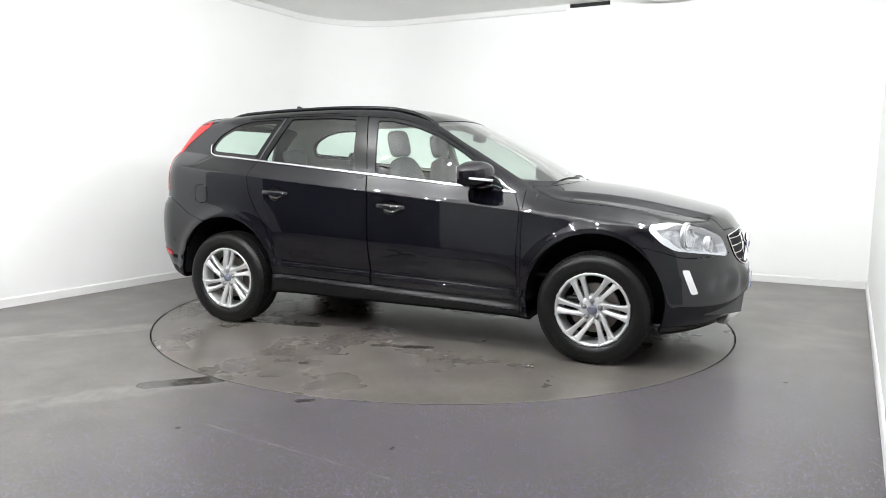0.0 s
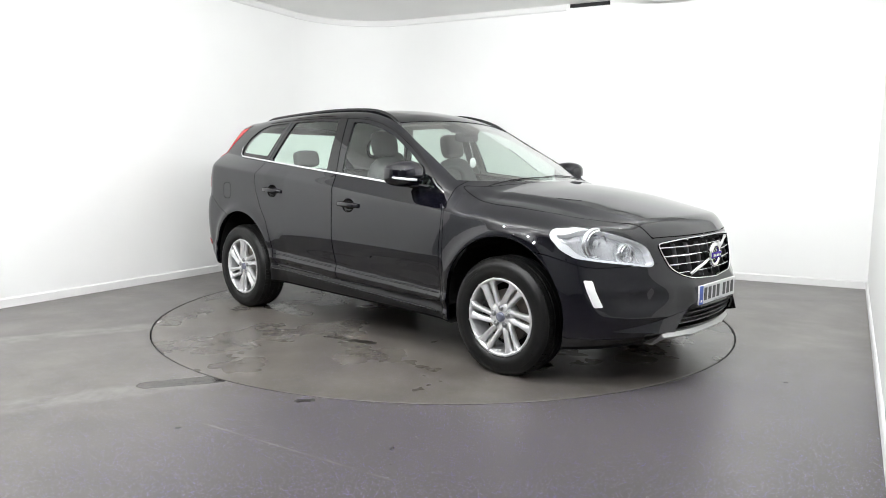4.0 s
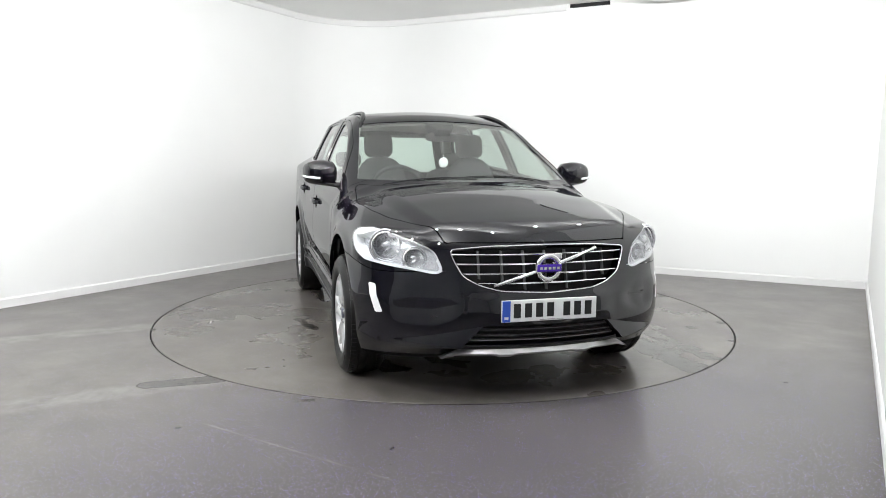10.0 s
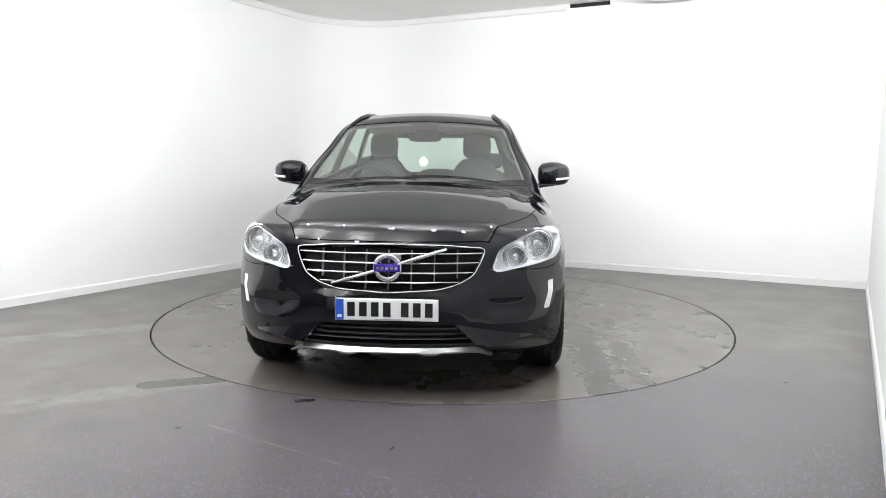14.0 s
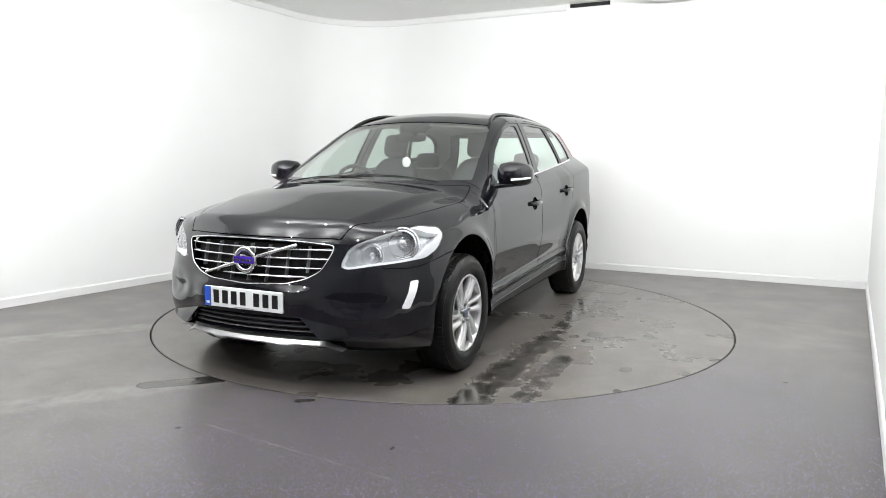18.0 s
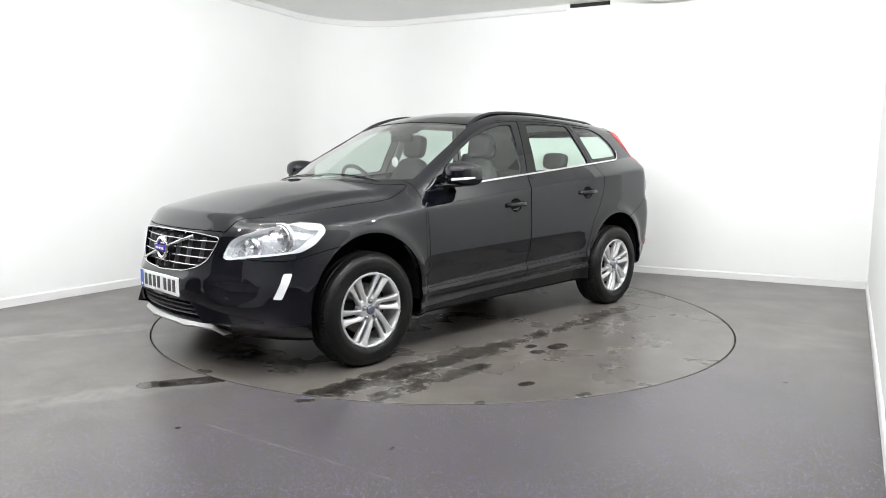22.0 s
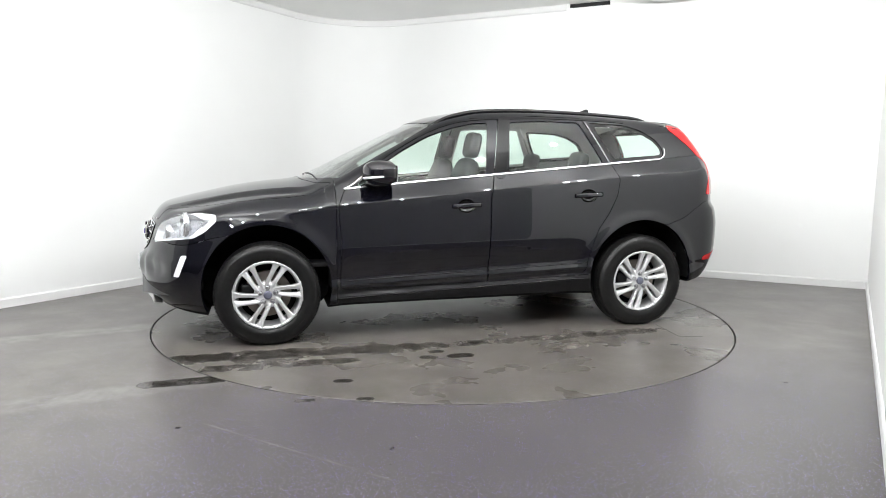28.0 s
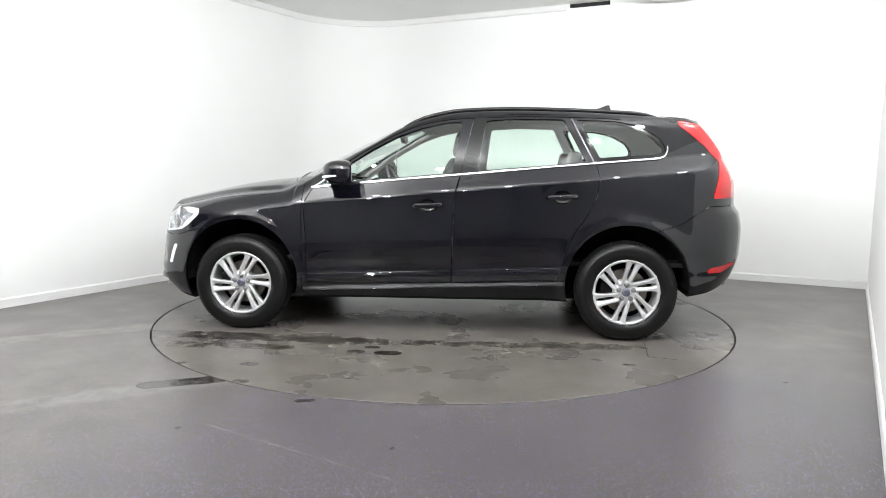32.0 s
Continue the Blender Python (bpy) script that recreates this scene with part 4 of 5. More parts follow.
# ---- wheels ----
TYRE_R, RIM_R = 0.352, 0.2295
HUB_Z = 0.343


def wheel_parts(w, turn):
    """A wheel in its own space: its outer face looks along +y."""
    bm = bmesh.new()
    lathe(bm, [(RIM_R - 0.004, 0.075), (RIM_R + 0.004, 0.100), (RIM_R + 0.013, 0.108), (0.255, 0.113), (0.277, 0.1185), (0.284, 0.1165), (0.292, 0.118), (0.310, 0.116), (0.325, 0.108), (0.328, 0.104),
               (0.335, 0.099), (0.344, 0.086), (TYRE_R - 0.001, 0.062), (TYRE_R, 0.05), (TYRE_R - 0.009, 0.0485), (TYRE_R - 0.009, 0.041), (TYRE_R, 0.0395), (TYRE_R + 0.001, 0.004), (TYRE_R - 0.009, 0.003), (TYRE_R - 0.009, -0.005), (TYRE_R + 0.001, -0.006),
               (TYRE_R, -0.046), (TYRE_R - 0.009, -0.047), (TYRE_R - 0.009, -0.055), (TYRE_R - 0.001, -0.056), (0.344, -0.092), (0.322, -0.11), (0.272, -0.115), (RIM_R, -0.10)], 96)
    bmesh.ops.recalc_face_normals(bm, faces=bm.faces)
    for v in bm.verts:
        if v.co.z < -HUB_Z + 0.001:
            v.co.z = -HUB_Z + 0.001
    for f in bm.faces:
        f.smooth = abs(f.normal.y) > 0.12
    tyre = part("tyre", bm, TYRE, w, "black road tyre with moulded shoulder blocks")
    # shoulder blocks of the tread
    bm = bmesh.new()
    for k in range(84):
        a = 2 * math.pi * k / 84
        if math.sin(a) < -0.93:
            continue
        for y0, y1, r0, r1 in ((0.064, 0.092, TYRE_R - 0.0015, 0.3415), (-0.098, -0.06, 0.338, TYRE_R - 0.002)):
            da = 0.026
            quad = []
            for aa, yy, rr in ((a - da, y0, r0), (a + da, y0, r0), (a + da, y1, r1), (a - da, y1, r1)):
                quad.append((aa, yy, rr))
            top = [bm.verts.new(((r + 0.004) * math.cos(t), y, (r + 0.004) * math.sin(t))) for t, y, r in quad]
            bot = [bm.verts.new(((r - 0.006) * math.cos(t), y, (r - 0.006) * math.sin(t))) for t, y, r in quad]
            bm.faces.new(top)
            for i in range(4):
                bm.faces.new((top[i], top[(i + 1) % 4], bot[(i + 1) % 4], bot[i]))
    bmesh.ops.recalc_face_normals(bm, faces=bm.faces)
    tagged(part("tread", bm, TYRE, tyre), kind="stuff")
    # raised plain bars where the maker's lettering stands
    for a0 in (0.6, 0.6 + math.pi):
        bm = bmesh.new()
        rings = []
        for k in range(12):
            a = a0 + k * 0.036
            rings.append([(r * math.cos(a), y, r * math.sin(a)) for r, y in ((0.290, 0.112), (0.290, 0.1195), (0.312, 0.118), (0.312, 0.112))])
        rows_mesh(bm, rings, close_ends=True)
        bmesh.ops.recalc_face_normals(bm, faces=bm.faces)
        part("sidewall_bar", bm, TYRE, tyre)
    bm = bmesh.new()
    lathe(bm, [(RIM_R + 0.002, 0.099), (RIM_R - 0.003, 0.103), (RIM_R - 0.012, 0.1005), (RIM_R - 0.018, 0.088), (RIM_R - 0.021, 0.07), (RIM_R - 0.024, 0.03), (RIM_R - 0.035, -0.04), (RIM_R - 0.05, -0.09)], 80)
    bmesh.ops.recalc_face_normals(bm, faces=bm.faces)
    rim = part("rim", bm, ALLOY, w, "bright silver alloy rim", True)
    # six leaning pairs of spokes
    for k in range(6):
        for s in (-1, 1):
            rings = []
            for r, lag, off, half, y in ((0.045, 15, 0.012, 0.014, 0.078), (0.073, 9.5, 0.0175, 0.0150, 0.086), (0.095, 5.5, 0.0212, 0.0140, 0.091), (0.125, 1.8, 0.0238, 0.0132, 0.094), (0.165, -1, 0.0265, 0.0150, 0.096), (0.19, -2.2, 0.0285, 0.0175, 0.097), (0.206, -2.8, 0.0305, 0.0225, 0.098), (0.217, -3.2, 0.0335, 0.0320, 0.098), (0.227, -3.4, 0.039, 0.040, 0.096)):
                a = radians(turn + 60 * k + lag)
                d, t = Vector((-math.cos(a), 0, math.sin(a))), Vector((math.sin(a), 0, math.cos(a)))
                c = d * r + t * off * s
                n = Vector((0, 1, 0))
                tilt = 0.006 * s
                rings.append([c - t * half * 1.15 + n * (y - 0.032), c - t * half + n * (y - 0.005 - tilt), c - t * half * 0.6 + n * (y - tilt), c + t * half * 0.6 + n * (y + tilt), c + t * half + n * (y - 0.005 + tilt), c + t * half * 1.15 + n * (y - 0.032)])
            bm = bmesh.new()
            rows_mesh(bm, rings, close_ends=True)
            bmesh.ops.recalc_face_normals(bm, faces=bm.faces)
            for f in bm.faces:
                f.smooth = len(f.verts) == 4
            part("spoke", bm, ALLOY, rim)
    bm = bmesh.new()
    lathe(bm, [(0.0, 0.082), (0.062, 0.084), (0.08, 0.082), (0.09, 0.072), (0.092, 0.02)], 36)
    part("hub", bm, ALLOY, rim, "", True)
    bm = bmesh.new()
    lathe(bm, [(0.0, 0.097), (0.022, 0.096), (0.028, 0.093), (0.030, 0.07)], 28)
    part("centre_cap", bm, CAP, rim, "grey-blue centre cap", True)
    for k in range(5):
        a = radians(90 + 72 * k)
        bm = bmesh.new()
        lathe(bm, [(0.0, 0.088), (0.0085, 0.087), (0.0105, 0.083), (0.0105, 0.07), (0.0165, 0.074), (0.0175, 0.08), (0.0155, 0.081), (0.0115, 0.077)], 14)
        bmesh.ops.translate(bm, verts=bm.verts, vec=(-0.053 * math.cos(a), 0.009, 0.053 * math.sin(a)))
        part("wheel_bolt", bm, STEEL_GREY, rim, "", True)
    bm = bmesh.new()
    lathe(bm, [(0.05, 0.028), (0.085, 0.03), (0.09, 0.016), (0.155, 0.016), (0.157, 0.012), (0.157, -0.01), (0.09, -0.012)], 48)
    bmesh.ops.recalc_face_normals(bm, faces=bm.faces)
    part("brake_disc", bm, STEEL, w, "rust-tinged brake disc")
    bm = bmesh.new()
    box(bm, (0.06, -0.03, -0.06), (0.175, 0.045, 0.07), 0.015)
    part("brake_caliper", bm, TRIM, w, "dark brake caliper")
    bm = bmesh.new()
    lathe(bm, [(0.0, -0.03), (0.19, -0.035), (0.2, -0.02)], 32)
    part("backing_plate", bm, UNDER, w)


for x in (WB, -WB):
    for side in (1, -1):
        w = part_holder("wheel", car)
        w["label"] = "silver alloy wheel with six twin spokes and black tyre"
        w.matrix_basis = pose(x, 0.826 * side, HUB_Z, 0, 0, 0 if side > 0 else 180)
        wheel_parts(w, {(WB, 1): 9, (-WB, 1): 20, (WB, -1): 0, (-WB, -1): 25}[(x, side)])
        bm = bmesh.new()
        rings = []
        for k in range(25):
            a = math.pi * (k / 24 * 1.06 - 0.03)
            rings.append([(x + (ARCH_R + 0.008) * math.cos(a), side * y, ARCH_Z + (ARCH_R + 0.008) * math.sin(a)) for y in (0.888, 0.56)])
        rows_mesh(bm, rings, close_ring=False)
        bm.faces.new([bm.verts.new((x + (ARCH_R + 0.02) * math.cos(2 * math.pi * k / 24), side * 0.555, max(ARCH_Z + (ARCH_R + 0.02) * math.sin(2 * math.pi * k / 24), 0.22))) for k in range(24)])
        part("wheel_liner", bm, UNDER, car, "black wheel arch liner")

# ---- door handles ----
for x, z in HANDLES:
    for side in (1, -1):
        bm = bmesh.new()
        y = on_side(x, z)
        rings = []
        for dx, out, h in ((0.112, -0.002, 0.010), (0.105, 0.02, 0.014), (0.08, 0.034, 0.016), (0.0, 0.038, 0.0165), (-0.08, 0.036, 0.016), (-0.105, 0.022, 0.0145), (-0.112, -0.002, 0.012)):
            zz = z + 0.006 - dx * 0.05
            c = (x + dx, side * (on_side(x + dx, zz) + out), zz)
            rings.append([(c[0], c[1] - side * 0.012, c[2] - h), (c[0], c[1] - side * 0.002, c[2] - h), (c[0], c[1] + side * 0.002, c[2] - h * 0.4), (c[0], c[1], c[2] + h * 0.6), (c[0], c[1] - side * 0.006, c[2] + h), (c[0], c[1] - side * 0.016, c[2] + h)])
        rows_mesh(bm, rings, close_ends=True)
        bmesh.ops.recalc_face_normals(bm, faces=bm.faces)
        part("door_handle", bm, PAINT, car, "black pull handle over a round recess", True)

# ---- mirrors ----
for side in (1, -1):
    mir = part_holder("wing_mirror", car)
    mir["label"] = "black door mirror with a clear indicator strip"
    sections = []
    # sections run from the inner end to the outer one
    for y, x0, x1, z0, z1 in ((0.845, 0.56, 0.69, 1.105, 1.205), (0.87, 0.535, 0.735, 1.083, 1.235), (0.93, 0.53, 0.755, 1.076, 1.246), (0.985, 0.53, 0.747, 1.078, 1.243), (1.03, 0.532, 0.718, 1.086, 1.230), (1.055, 0.54, 0.68, 1.10, 1.214), (1.068, 0.56, 0.63, 1.125, 1.19)):
        ring = []
        for k in range(20):
            a = 2 * math.pi * k / 20
            ca, sa = math.cos(a), math.sin(a)
            e = 0.55
            ring.append(((x0 + x1) / 2 + (x1 - x0) / 2 * math.copysign(abs(ca) ** (1 if ca > 0 else e), ca), side * y, (z0 + z1) / 2 + (z1 - z0) / 2 * math.copysign(abs(sa) ** 0.7, sa)))
        sections.append(ring)
    bm = bmesh.new()
    rows_mesh(bm, sections, close_ends=True)
    bmesh.ops.recalc_face_normals(bm, faces=bm.faces)
    part("mirror_cap", bm, PAINT, mir, "glossy black mirror shell", True)
    bm = bmesh.new()
    rings = []
    for y, x, z in ((0.965, 0.757, 1.124), (0.985, 0.755, 1.125), (1.03, 0.728, 1.129), (1.057, 0.69, 1.133), (1.07, 0.645, 1.138)):
        h = 0.0075 if y < 1.06 else 0.005
        rings.append([(x - 0.02, side * (y - 0.004), z - h), (x - 0.004, side * y, z - h), (x - 0.002, side * y, z + h), (x - 0.02, side * (y - 0.004), z + h)])
    rows_mesh(bm, rings, close_ends=True)
    bmesh.ops.recalc_face_normals(bm, faces=bm.faces)
    part("indicator", bm, GUIDE, mir, "clear silver indicator strip", True)
    bm = bmesh.new()
    box(bm, (0.529, min(side * 0.895, side * 1.03), 1.10), (0.534, max(side * 0.895, side * 1.03), 1.212), 0.002)
    part("mirror_glass", bm, MIRROR, mir, "mirror glass")
    bm = bmesh.new()
    tube(bm, [(0.70, side * 0.79, 1.068), (0.69, side * 0.84, 1.078), (0.675, side * 0.89, 1.086), (0.665, side * 0.96, 1.092)], [0.06, 0.055, 0.055, 0.05], 12, 0.35)
    part("mirror_arm", bm, PAINT, mir, "", True)

# ---- roof rails, aerial, spoiler ----
for side in (1, -1):
    bm = bmesh.new()
    pts, rad = [], []
    for k in range(27):
        t = k / 26
        x = 0.22 - 1.84 * t
        y = 0.527 + 0.078 * max(1 - t / 0.2, 0.0) ** 1.5 - 0.025 * t
        rise = min(1.0, t / 0.10, (1 - t) / 0.07)
        pts.append((x, side * y, on_top(x, y) + 0.018 * max(rise, 0.0) ** 0.6 - 0.008))
        rad.append(0.013 + 0.004 * rise)
    tube(bm, pts, rad, 10, 0.85)
    part("roof_rail", bm, RAIL, car, "black roof rail standing along the roof edge", True)
bm = bmesh.new()
rings = []
for dx, h, wd in ((0.11, 0.0, 0.02), (0.08, 0.006, 0.03), (0.03, 0.016, 0.034), (-0.02, 0.027, 0.03), (-0.06, 0.036, 0.022), (-0.08, 0.036, 0.014), (-0.09, 0.02, 0.022), (-0.096, 0.0, 0.024)):
    z = on_top(-1.27 + dx, 0) - 0.004
    rings.append([(-1.27 + dx, -wd, z), (-1.27 + dx, -wd * 0.4, z + h * 2.0 + 0.004), (-1.27 + dx, wd * 0.4, z + h * 2.0 + 0.004), (-1.27 + dx, wd, z)])
rows_mesh(bm, rings, close_ends=True)
bmesh.ops.recalc_face_normals(bm, faces=bm.faces)
part("aerial_fin", bm, PAINT, car, "small black shark-fin aerial", True)
bm = bmesh.new()
top = []
for k in range(15):
    y = -0.60 + 1.2 * k / 14
    z = on_top(-1.82, abs(y)) + 0.004
    back = -1.955 + 0.15 * y * y
    top.append([(-1.70, y, on_top(-1.70, abs(y)) + 0.003), (-1.84, y, z + 0.002), (back, y, z - 0.02), (back + 0.004, y, z - 0.035), (-1.88, y, z - 0.045)])
rows_mesh(bm, top, close_ends=True)
bmesh.ops.recalc_face_normals(bm, faces=bm.faces)
part("roof_spoiler", bm, PAINT, car, "black roof spoiler over the tailgate", True)

# ---- grille ----
grille = part_holder("grille", car)
grille["label"] = "black grille with chrome slats and frame"
bm = bmesh.new()
loop = [(on_front(abs(y), z) + 0.004, y, z) for y, z in GRILLE]
tube(bm, loop, 0.0038, 8, 1.0, True)
part("grille_frame", bm, CHROME, grille, "chrome grille frame", True)


def grille_span(z):
    ys = np.linspace(0, 0.5, 101)
    return ys[inside(GRILLE, ys, ys * 0 + z) > 0.004].max()


for z in (0.775, 0.728, 0.680, 0.634):
    bm = bmesh.new()
    w = grille_span(z)
    rings = []
    for k in range(21):
        y = -w + 2 * w * k / 20
        x = on_front(abs(y), z) - 0.004
        rings.append([(x - 0.03, y, z - 0.005), (x, y, z - 0.003), (x + 0.002, y, z + 0.001), (x, y, z + 0.004), (x - 0.03, y, z + 0.005)])
    rows_mesh(bm, rings, close_ends=True)
    bmesh.ops.recalc_face_normals(bm, faces=bm.faces)
    part("slat", bm, CHROME, grille, "chrome slat")
for y in (-0.345, -0.23, -0.115, 0.0, 0.115, 0.23, 0.345):
    bm = bmesh.new()
    rings = []
    for k in range(9):
        z = 0.60 + 0.22 * k / 8
        if inside(GRILLE, np.array([y]), np.array([z]))[0] < 0.004:
            continue
        x = on_front(abs(y), z) - 0.010
        rings.append([(x - 0.025, y - 0.003, z), (x, y - 0.0028, z), (x, y + 0.0028, z), (x - 0.025, y + 0.003, z)])
    rows_mesh(bm, rings, close_ends=True)
    bmesh.ops.recalc_face_normals(bm, faces=bm.faces)
    part("upright", bm, SLATE, grille)
bm = bmesh.new()
tube(bm, [(on_front(abs(y), z) + 0.012, y, z) for y, z in ((-0.285, 0.625), (-0.15, 0.666), (0, 0.711), (0.15, 0.757), (0.29, 0.80))], 0.011, 8, 0.9)
part("diagonal_bar", bm, CHROME, grille, "chrome diagonal bar", True)
EX = on_front(0, 0.711) + 0.02
bm = bmesh.new()
tube(bm, [(EX, 0.059 * math.cos(2 * math.pi * k / 40), 0.711 + 0.059 * math.sin(2 * math.pi * k / 40)) for k in range(40)], 0.0145, 8, 1.0, True)
badge = part("badge_ring", bm, CHROME, grille, "round chrome badge", True)
bm = bmesh.new()
box(bm, (EX - 0.004, -0.066, 0.692), (EX + 0.017, 0.066, 0.729), 0.004)
part("badge_band", bm, PURPLE, badge, "violet enamel band")
bm = bmesh.new()
for k in range(5):
    y = -0.046 + 0.023 * k
    box(bm, (EX + 0.016, y - 0.0075, 0.704), (EX + 0.0185, y + 0.0075, 0.717))
part("badge_bars", bm, CHROME, badge, "pale bars on the band")
bm = bmesh.new()
box(bm, (EX - 0.006, 0.03, 0.752), (EX + 0.008, 0.072, 0.784), 0.006)
part("badge_arrow", bm, CHROME, badge, "")

# ---- number plate ----
plate = part_holder("number_plate", car)
plate["label"] = "white front plate with a blue end band"
PX = 2.291
bm = bmesh.new()
box(bm, (PX - 0.012, -0.26, 0.4475), (PX, 0.26, 0.5585), 0.004)
part("plate_sheet", bm, PLATE, plate, "glossy white plate")
bm = bmesh.new()
box(bm, (PX - 0.002, -0.2575, 0.450), (PX + 0.0015, -0.215, 0.556))
part("end_band", bm, BLUE, plate, "blue end band")
bm = bmesh.new()
box(bm, (PX + 0.001, -0.247, 0.463), (PX + 0.0022, -0.2255, 0.476))
part("band_bar", bm, WHITE, plate)
for y in (-0.178, -0.118, -0.058, 0.002, 0.092, 0.152, 0.212):
    bm = bmesh.new()
    box(bm, (PX - 0.001, y - 0.019, 0.4685), (PX + 0.0018, y + 0.019, 0.5405), 0.001)
    part("character_bar", bm, PLATE_INK, plate)
bm = bmesh.new()
box(bm, (PX - 0.001, -0.055, 0.4525), (PX + 0.0012, 0.075, 0.457))
part("maker_bar", bm, GREY_INK, plate)
bm = bmesh.new()
box(bm, (PX - 0.06, -0.23, 0.462), (PX - 0.010, 0.23, 0.545), 0.01)
part("plate_holder", bm, TRIM, plate)

# ---- lower intake slats and silver skid plate ----
for z in (0.404, 0.374, 0.346):
    bm = bmesh.new()
    w = 0.328 + (0.43 - z) * 0.97
    rings = []
    for k in range(15):
        y = -w + 2 * w * k / 14
        x = on_front(abs(y), z) - 0.012
        rings.append([(x - 0.03, y, z - 0.003), (x, y, z - 0.002), (x, y, z + 0.002), (x - 0.03, y, z + 0.003)])
    rows_mesh(bm, rings, close_ends=True)
    bmesh.ops.recalc_face_normals(bm, faces=bm.faces)
    part("intake_slat", bm, SLATE if z > 0.36 else STEEL_GREY, car, "grey intake slat")
bm = bmesh.new()
rings = []
for k in range(57):
    y = -0.53 + 1.06 * k / 56
    d = abs(y)
    drop = 0.046 * min(max((d - 0.45) / 0.08, 0), 1)
    notch = 0.010 * min(max((0.055 - abs(d - 0.215)) / 0.02, 0), 1)
    top, low = 0.297 - drop, 0.266 - drop * 0.45 - notch
    x = on_front(d, 0.30) + 0.008
    rings.append([(x - 0.05, y, top - 0.004), (x - 0.010, y, top), (x + 0.006, y, (top * 0.35 + low * 0.65)), (x - 0.004, y, low), (x - 0.05, y, low + 0.004)])
rows_mesh(bm, rings, close_ends=True)
bmesh.ops.recalc_face_normals(bm, faces=bm.faces)
part("skid_plate", bm, SATIN, car, "satin silver skid plate under the bumper")
for side in (1, -1):
    upper, lower, under = [], [], []
    for k in range(17):
        q = k / 16
        yt, zt, yb, zb = 0.342 + 0.40 * q, 0.428 - 0.088 * q, 0.452 + 0.296 * q, 0.320 + 0.014 * q
        upper.append((on_front(yt, zt) + 0.0015, side * yt, zt))
        xb = on_front(yb, zb) + 0.05 * (1 - q) + 0.005
        lower.append((xb, side * yb, zb))
        under.append((xb - 0.12, side * yb, zb - 0.03))
    bm = bmesh.new()
    rows_mesh(bm, [upper, lower], close_ring=False)
    rows_mesh(bm, [lower, under], close_ring=False)
    rows_mesh(bm, [[upper[0], lower[0]], [(upper[0][0] - 0.06, upper[0][1], upper[0][2]), (lower[0][0] - 0.08, lower[0][1], lower[0][2])]], close_ring=False)
    for f in bm.faces:
        f.normal_update()
        if f.normal.x < -0.02 or (abs(f.normal.x) < 0.2 and f.normal.z > 0.5):
            f.normal_flip()
    part("bumper_fold", bm, PAINT, car, "angled black fold beside the lower intake", True)
REFLECTOR = rounded([(-1.92, 0.49), (-1.96, 0.525), (-2.16, 0.555), (-2.16, 0.535), (-2.04, 0.49)], 0.008)
rear_skin, _ = cut(whole, lambda p: np.minimum(-1.7 - p[:, 0], 0.7 - p[:, 2]))
rq, _ = cut(rear_skin, xz(REFLECTOR, 0.5))
pair("rear_reflector", rq, RED, car, "red bumper reflector", lip=0.01, raise_by=0.004)

for side in (1, -1):
    bm = bmesh.new()
    lathe(bm, [(0.030, -0.20), (0.034, -0.19), (0.034, -0.004), (0.032, 0.0), (0.029, -0.004), (0.028, -0.15), (0.0, -0.16)], 24)
    bm.transform(pose(-2.15, side * 0.56, 0.39, 0, 0, 90))
    bmesh.ops.recalc_face_normals(bm, faces=bm.faces)
    part("exhaust_tip", bm, CHROME, car, "round chrome exhaust tip", True)

# ---- wipers and scuttle ----
def on_screen(x, y, lift):
    return (x, y, on_top(x, abs(y)) + lift)


for a, b in (((1.04, -0.60), (1.10, 0.02)), ((1.08, -0.05), (1.03, 0.56))):
    bm = bmesh.new()
    tube(bm, [on_screen(a[0] + (b[0] - a[0]) * t / 10, a[1] + (b[1] - a[1]) * t / 10, 0.001) for t in range(11)], [0.0025] + [0.0038] * 9 + [0.0025], 6)
    part("wiper", bm, TRIM, car, "black windscreen wiper", True)

# ---- cabin ----
def pillow(bm, c, size, r=0.05, tilt=0.0):
    """A soft rounded block."""
    box(bm, [-s / 2 for s in size], [s / 2 for s in size])
    bmesh.ops.subdivide_edges(bm, edges=bm.edges, cuts=5, use_grid_fill=True)
    for v in bm.verts:
        q = Vector([v.co[i] / (size[i] / 2) for i in range(3)])
        k = (abs(q.x) ** 4 + abs(q.y) ** 4 + abs(q.z) ** 4) ** 0.25
        m = max(abs(q.x), abs(q.y), abs(q.z))
        v.co *= (m / k) if k else 1
    bm.transform(pose(*c, 0, tilt, 0))


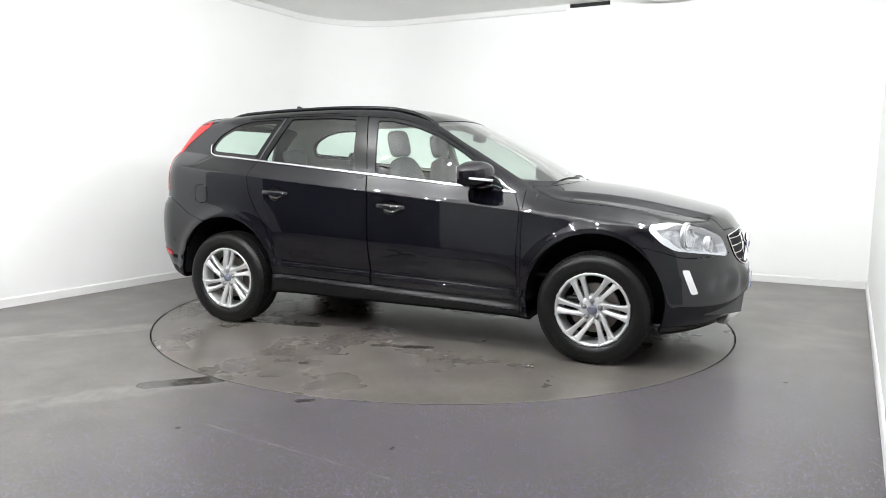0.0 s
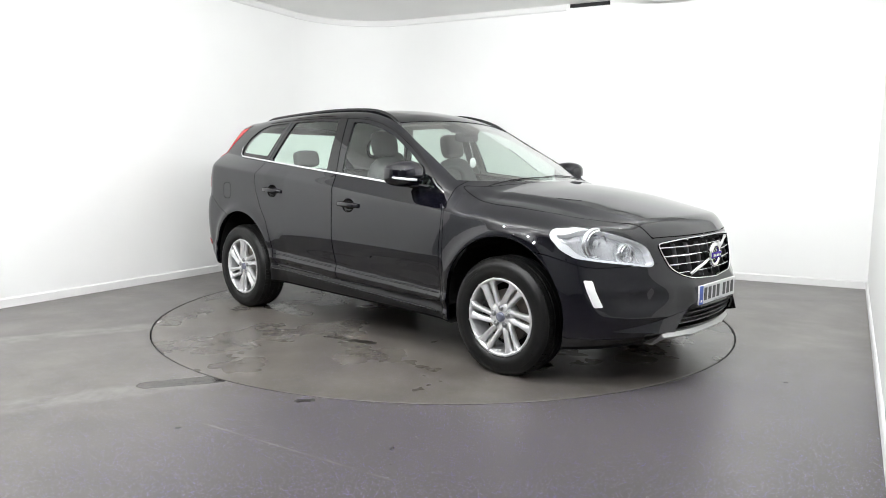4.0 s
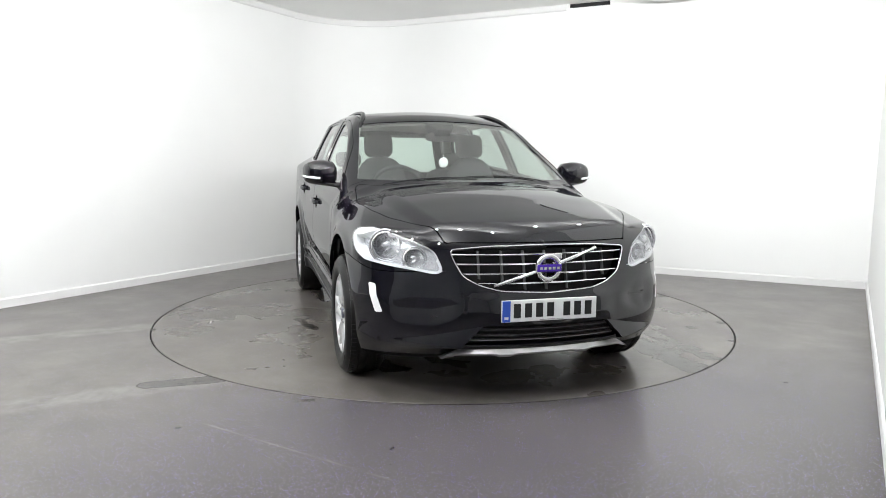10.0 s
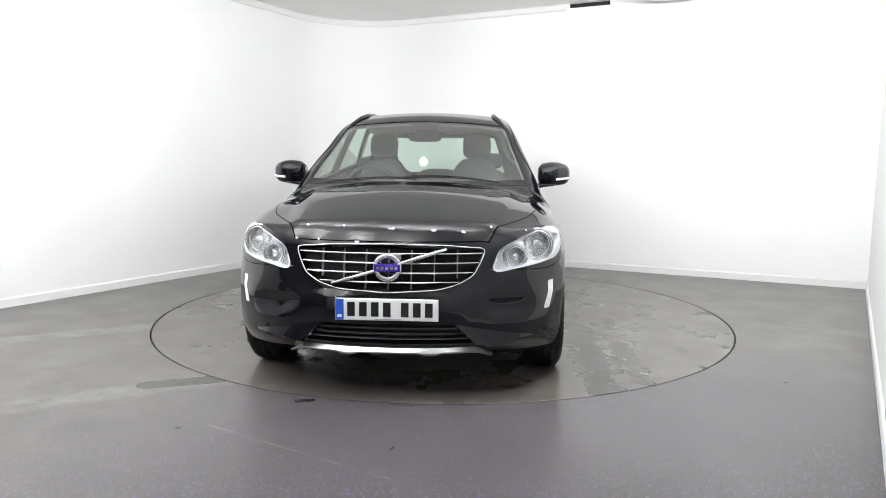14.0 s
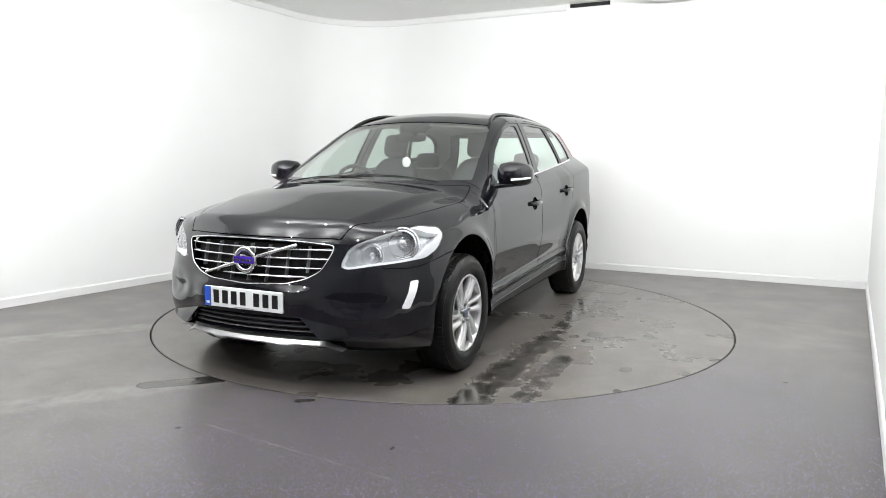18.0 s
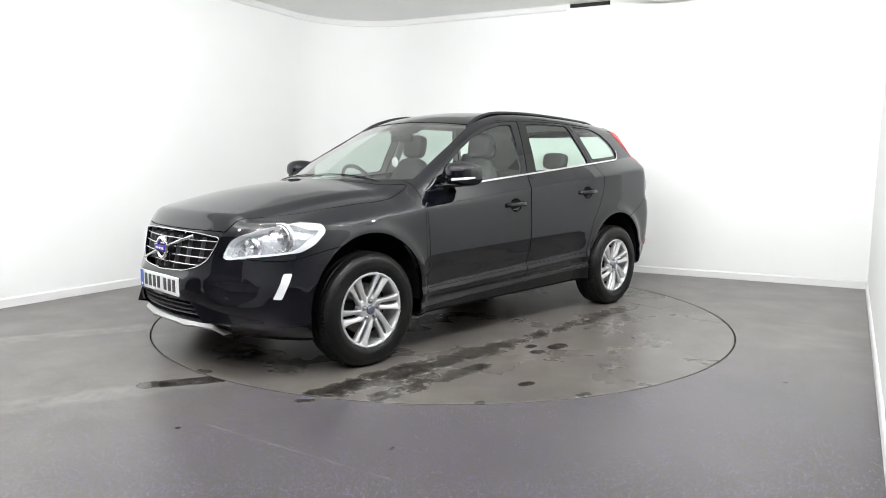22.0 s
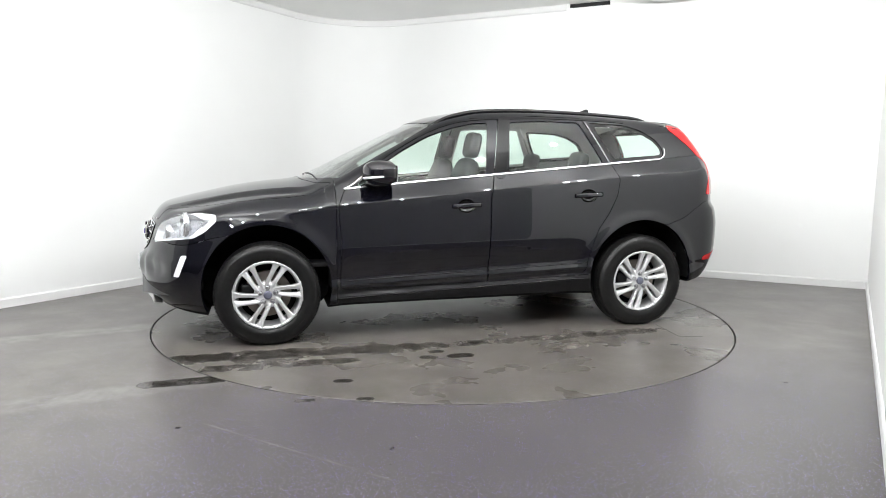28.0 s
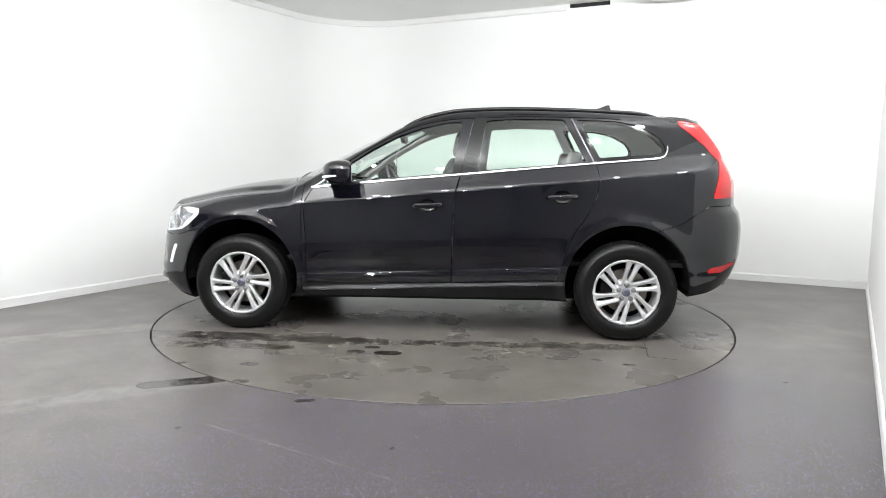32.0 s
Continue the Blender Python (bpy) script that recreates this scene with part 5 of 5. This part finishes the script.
def seat(y, x_base, width, rear=False):
    s = part_holder("rear_seat" if rear else "front_seat", car)
    s["label"] = "dark cloth car seat"
    bm = bmesh.new()
    pillow(bm, (x_base + 0.22, y, 0.66), (0.52, width, 0.2), tilt=-8)
    part("cushion", bm, LEATHER, s, "", True)
    bm = bmesh.new()
    tall = 0.46 if rear else 0.62
    pillow(bm, (x_base - 0.10, y, 0.95 if rear else 0.97), (0.16, width, tall), tilt=-16)
    if not rear:
        for v in bm.verts:
            v.co.y = y + (v.co.y - y) * (1 - 0.35 * max(v.co.z - 0.95, 0) / 0.33)
    part("backrest", bm, LEATHER, s, "", True)
    if rear and abs(y) < 0.1:
        return
    hy = y * (1.14 if rear else 1.02)
    bm = bmesh.new()
    pillow(bm, (x_base - (0.16 if rear else 0.205), hy, 1.255 if rear else 1.37), (0.10, 0.23, 0.14 if rear else 0.20), tilt=-12)
    part("headrest", bm, LEATHER, s, "", True)
    bm = bmesh.new()
    for d in (-0.05, 0.05):
        tube(bm, [(x_base - 0.15, hy + d, 1.08 if rear else 1.2), (x_base - 0.18, hy + d, 1.24 if rear else 1.34)], 0.007, 6)
    part("headrest_post", bm, CHROME, s)


for y in (-0.38, 0.38):
    seat(y, 0.02, 0.50)
for y in (-0.44, 0.0, 0.44):
    seat(y, -0.88, 0.43, True)
bm = bmesh.new()
rings = []
for k in range(13):
    y = -0.74 + 1.48 * k / 12
    hump = 0.03 * math.exp(-((y + 0.37) / 0.2) ** 2)
    rings.append([(1.06, y, 0.70), (1.04 - 0.18 * y * y, y, 1.075 - 0.03 * y * y), (0.85, y, 1.06 + hump), (0.62, y, 1.03 + hump), (0.56, y, 0.97), (0.60, y, 0.70)])
rows_mesh(bm, rings, close_ends=True)
bmesh.ops.recalc_face_normals(bm, faces=bm.faces)
part("dashboard", bm, DASH, car, "dark grey dashboard", True)
wheel_pose = pose(0.44, -0.385, 1.035, 0, -62, 0)
bm = bmesh.new()
tube(bm, [wheel_pose @ Vector((0.19 * math.cos(2 * math.pi * k / 36), 0.19 * math.sin(2 * math.pi * k / 36), 0)) for k in range(36)], 0.015, 8, 1.0, True)
steer = part("steering_wheel", bm, LEATHER, car, "black steering wheel", True)
bm = bmesh.new()
pillow(bm, (0, 0, -0.02), (0.16, 0.2, 0.06))
for a in (0.0, math.pi, -math.pi / 2):
    tube(bm, [(0.0, 0.0, -0.01), (0.18 * math.sin(a), 0.18 * math.cos(a), 0)], 0.018, 6)
bm.transform(wheel_pose)
part("steering_hub", bm, DASH, steer, "", True)
bm = bmesh.new()
box(bm, (-2.0, -0.75, 0.50), (1.1, 0.75, 0.53), 0.005)
part("cabin_floor", bm, DASH, car, "dark carpet")
bm = bmesh.new()
box(bm, (-1.95, -0.62, 0.95), (-1.12, 0.62, 0.97), 0.005)
part("load_cover", bm, DASH, car, "dark boot cover")
bm = bmesh.new()
pillow(bm, (0.32, 0, 1.425), (0.04, 0.25, 0.07), tilt=10)
part("inside_mirror", bm, TRIM, car, "black inside mirror", True)
bm = bmesh.new()
rings = []
for x, w, d in ((0.14, 0.13, 0.05), (0.25, 0.11, 0.075), (0.36, 0.075, 0.06), (0.40, 0.06, 0.02)):
    z = on_top(x, 0) - 0.012
    rings.append([(x, -w, z), (x, w, z), (x - 0.01, w * 0.8, z - d), (x - 0.01, -w * 0.8, z - d)])
rows_mesh(bm, rings, close_ends=True)
bmesh.ops.recalc_face_normals(bm, faces=bm.faces)
part("sensor_housing", bm, TRIM, car, "black sensor housing behind the windscreen")
bm = bmesh.new()
lathe(bm, [(0.0, 0.004), (0.033, 0.003), (0.037, 0.0), (0.033, -0.003), (0.0, -0.004)], 24)
bm.transform(pose(0.388, -0.004, 1.235, 0, 0, 90) @ Matrix.Diagonal((1, 1, 1.05, 1)))
fresh = part("air_freshener", bm, WHITE, car, "white round air freshener hanging from the mirror", True)
bm = bmesh.new()
tube(bm, [(0.388, -0.004, 1.27), (0.345, 0.0, 1.40)], 0.0016, 5)
part("cord", bm, WHITE, fresh)
for side in (1, -1):
    bm = bmesh.new()
    tube(bm, [(0.80, side * 0.752, 1.10), (0.55, side * 0.70, 1.285), (0.3, side * 0.645, 1.425), (0.12, side * 0.60, 1.505)], [0.022, 0.022, 0.022, 0.022], 8, 0.8)
    part("windscreen_pillar_trim", bm, BEIGE, car, "pale inner windscreen pillar", True)

# ---- ceiling edge ----
def cornice(a, b, out):
    o = Vector(out).normalized()
    bm = bmesh.new()
    rows_mesh(bm, [[(p.x + o.x * d, p.y + o.y * d, z) for d, z in ((-0.02, H - 0.001), (-0.02, H - 0.06), (-0.008, H - 0.075), (0.004, H - 0.075), (0.004, H - 0.001))] for p in (a, b)], close_ends=True)
    bmesh.ops.recalc_face_normals(bm, faces=bm.faces)
    tagged(part("trim", bm, SKIRT, None), "pale narrow strip where wall meets ceiling", "trim", kind="structure")


cornice(ARC[0], NEAR_LEFT, OUT_LEFT)
cornice(ARC[-1], CORNER + BACK_DIR * 3.12, OUT_BACK)
arc_wall("trim", H - 0.075, H - 0.001, 0.02, 0.004, SKIRT, "pale curved strip where wall meets ceiling")
fitting = new("ceiling_fitting", None)
tagged(fitting, "round white fitting hanging just below the ceiling", "ceiling fitting")
q = CORNER + BACK_DIR * 4.35 - OUT_BACK * 0.42
fitting.matrix_basis = pose(q.x, q.y, H)
bm = bmesh.new()
lathe(bm, [(0.0, -0.10), (0.25, -0.098), (0.33, -0.085), (0.36, -0.05), (0.36, -0.001)], 48)
for v in bm.verts:
    v.co = (v.co.x, v.co.z, v.co.y)
bmesh.ops.recalc_face_normals(bm, faces=bm.faces)
part("cover", bm, WHITE, fitting, "", True)
# a near-black bar on the wall paints the shade of a ceiling recess
bm = bmesh.new()
o, d = OUT_BACK, BACK_DIR
a, b = CORNER + d * 3.16, CORNER + d * 3.62
rows_mesh(bm, [[(p.x + o.x * s, p.y + o.y * s, z) for s, z in ((-0.012, H - 0.045), (-0.012, H - 0.004), (0.003, H - 0.004), (0.003, H - 0.045))] for p in (a, b)], close_ends=True)
bmesh.ops.recalc_face_normals(bm, faces=bm.faces)
tagged(part("trim", bm, DARK, None), "short dark bar for the shade of a recess at the ceiling's edge", "trim", kind="structure")


# ---- motion: the table turns clockwise and carries the car ----
CAR_X, CAR_Y = 0.030, -0.127


def motions():
    rows_table, rows_car = [], []
    for k in range(65):
        t = k * 0.5
        a = -22.484 - 5.096 * t
        c, s = math.cos(radians(a)), math.sin(radians(a))
        rows_table.append((t, pose(0, 0, 0, 0, 0, a)))
        rows_car.append((t, pose(c * CAR_X - s * CAR_Y, s * CAR_X + c * CAR_Y, 0, 0, 0, a)))
    walk(table, rows_table)
    walk(car, rows_car)


motions()
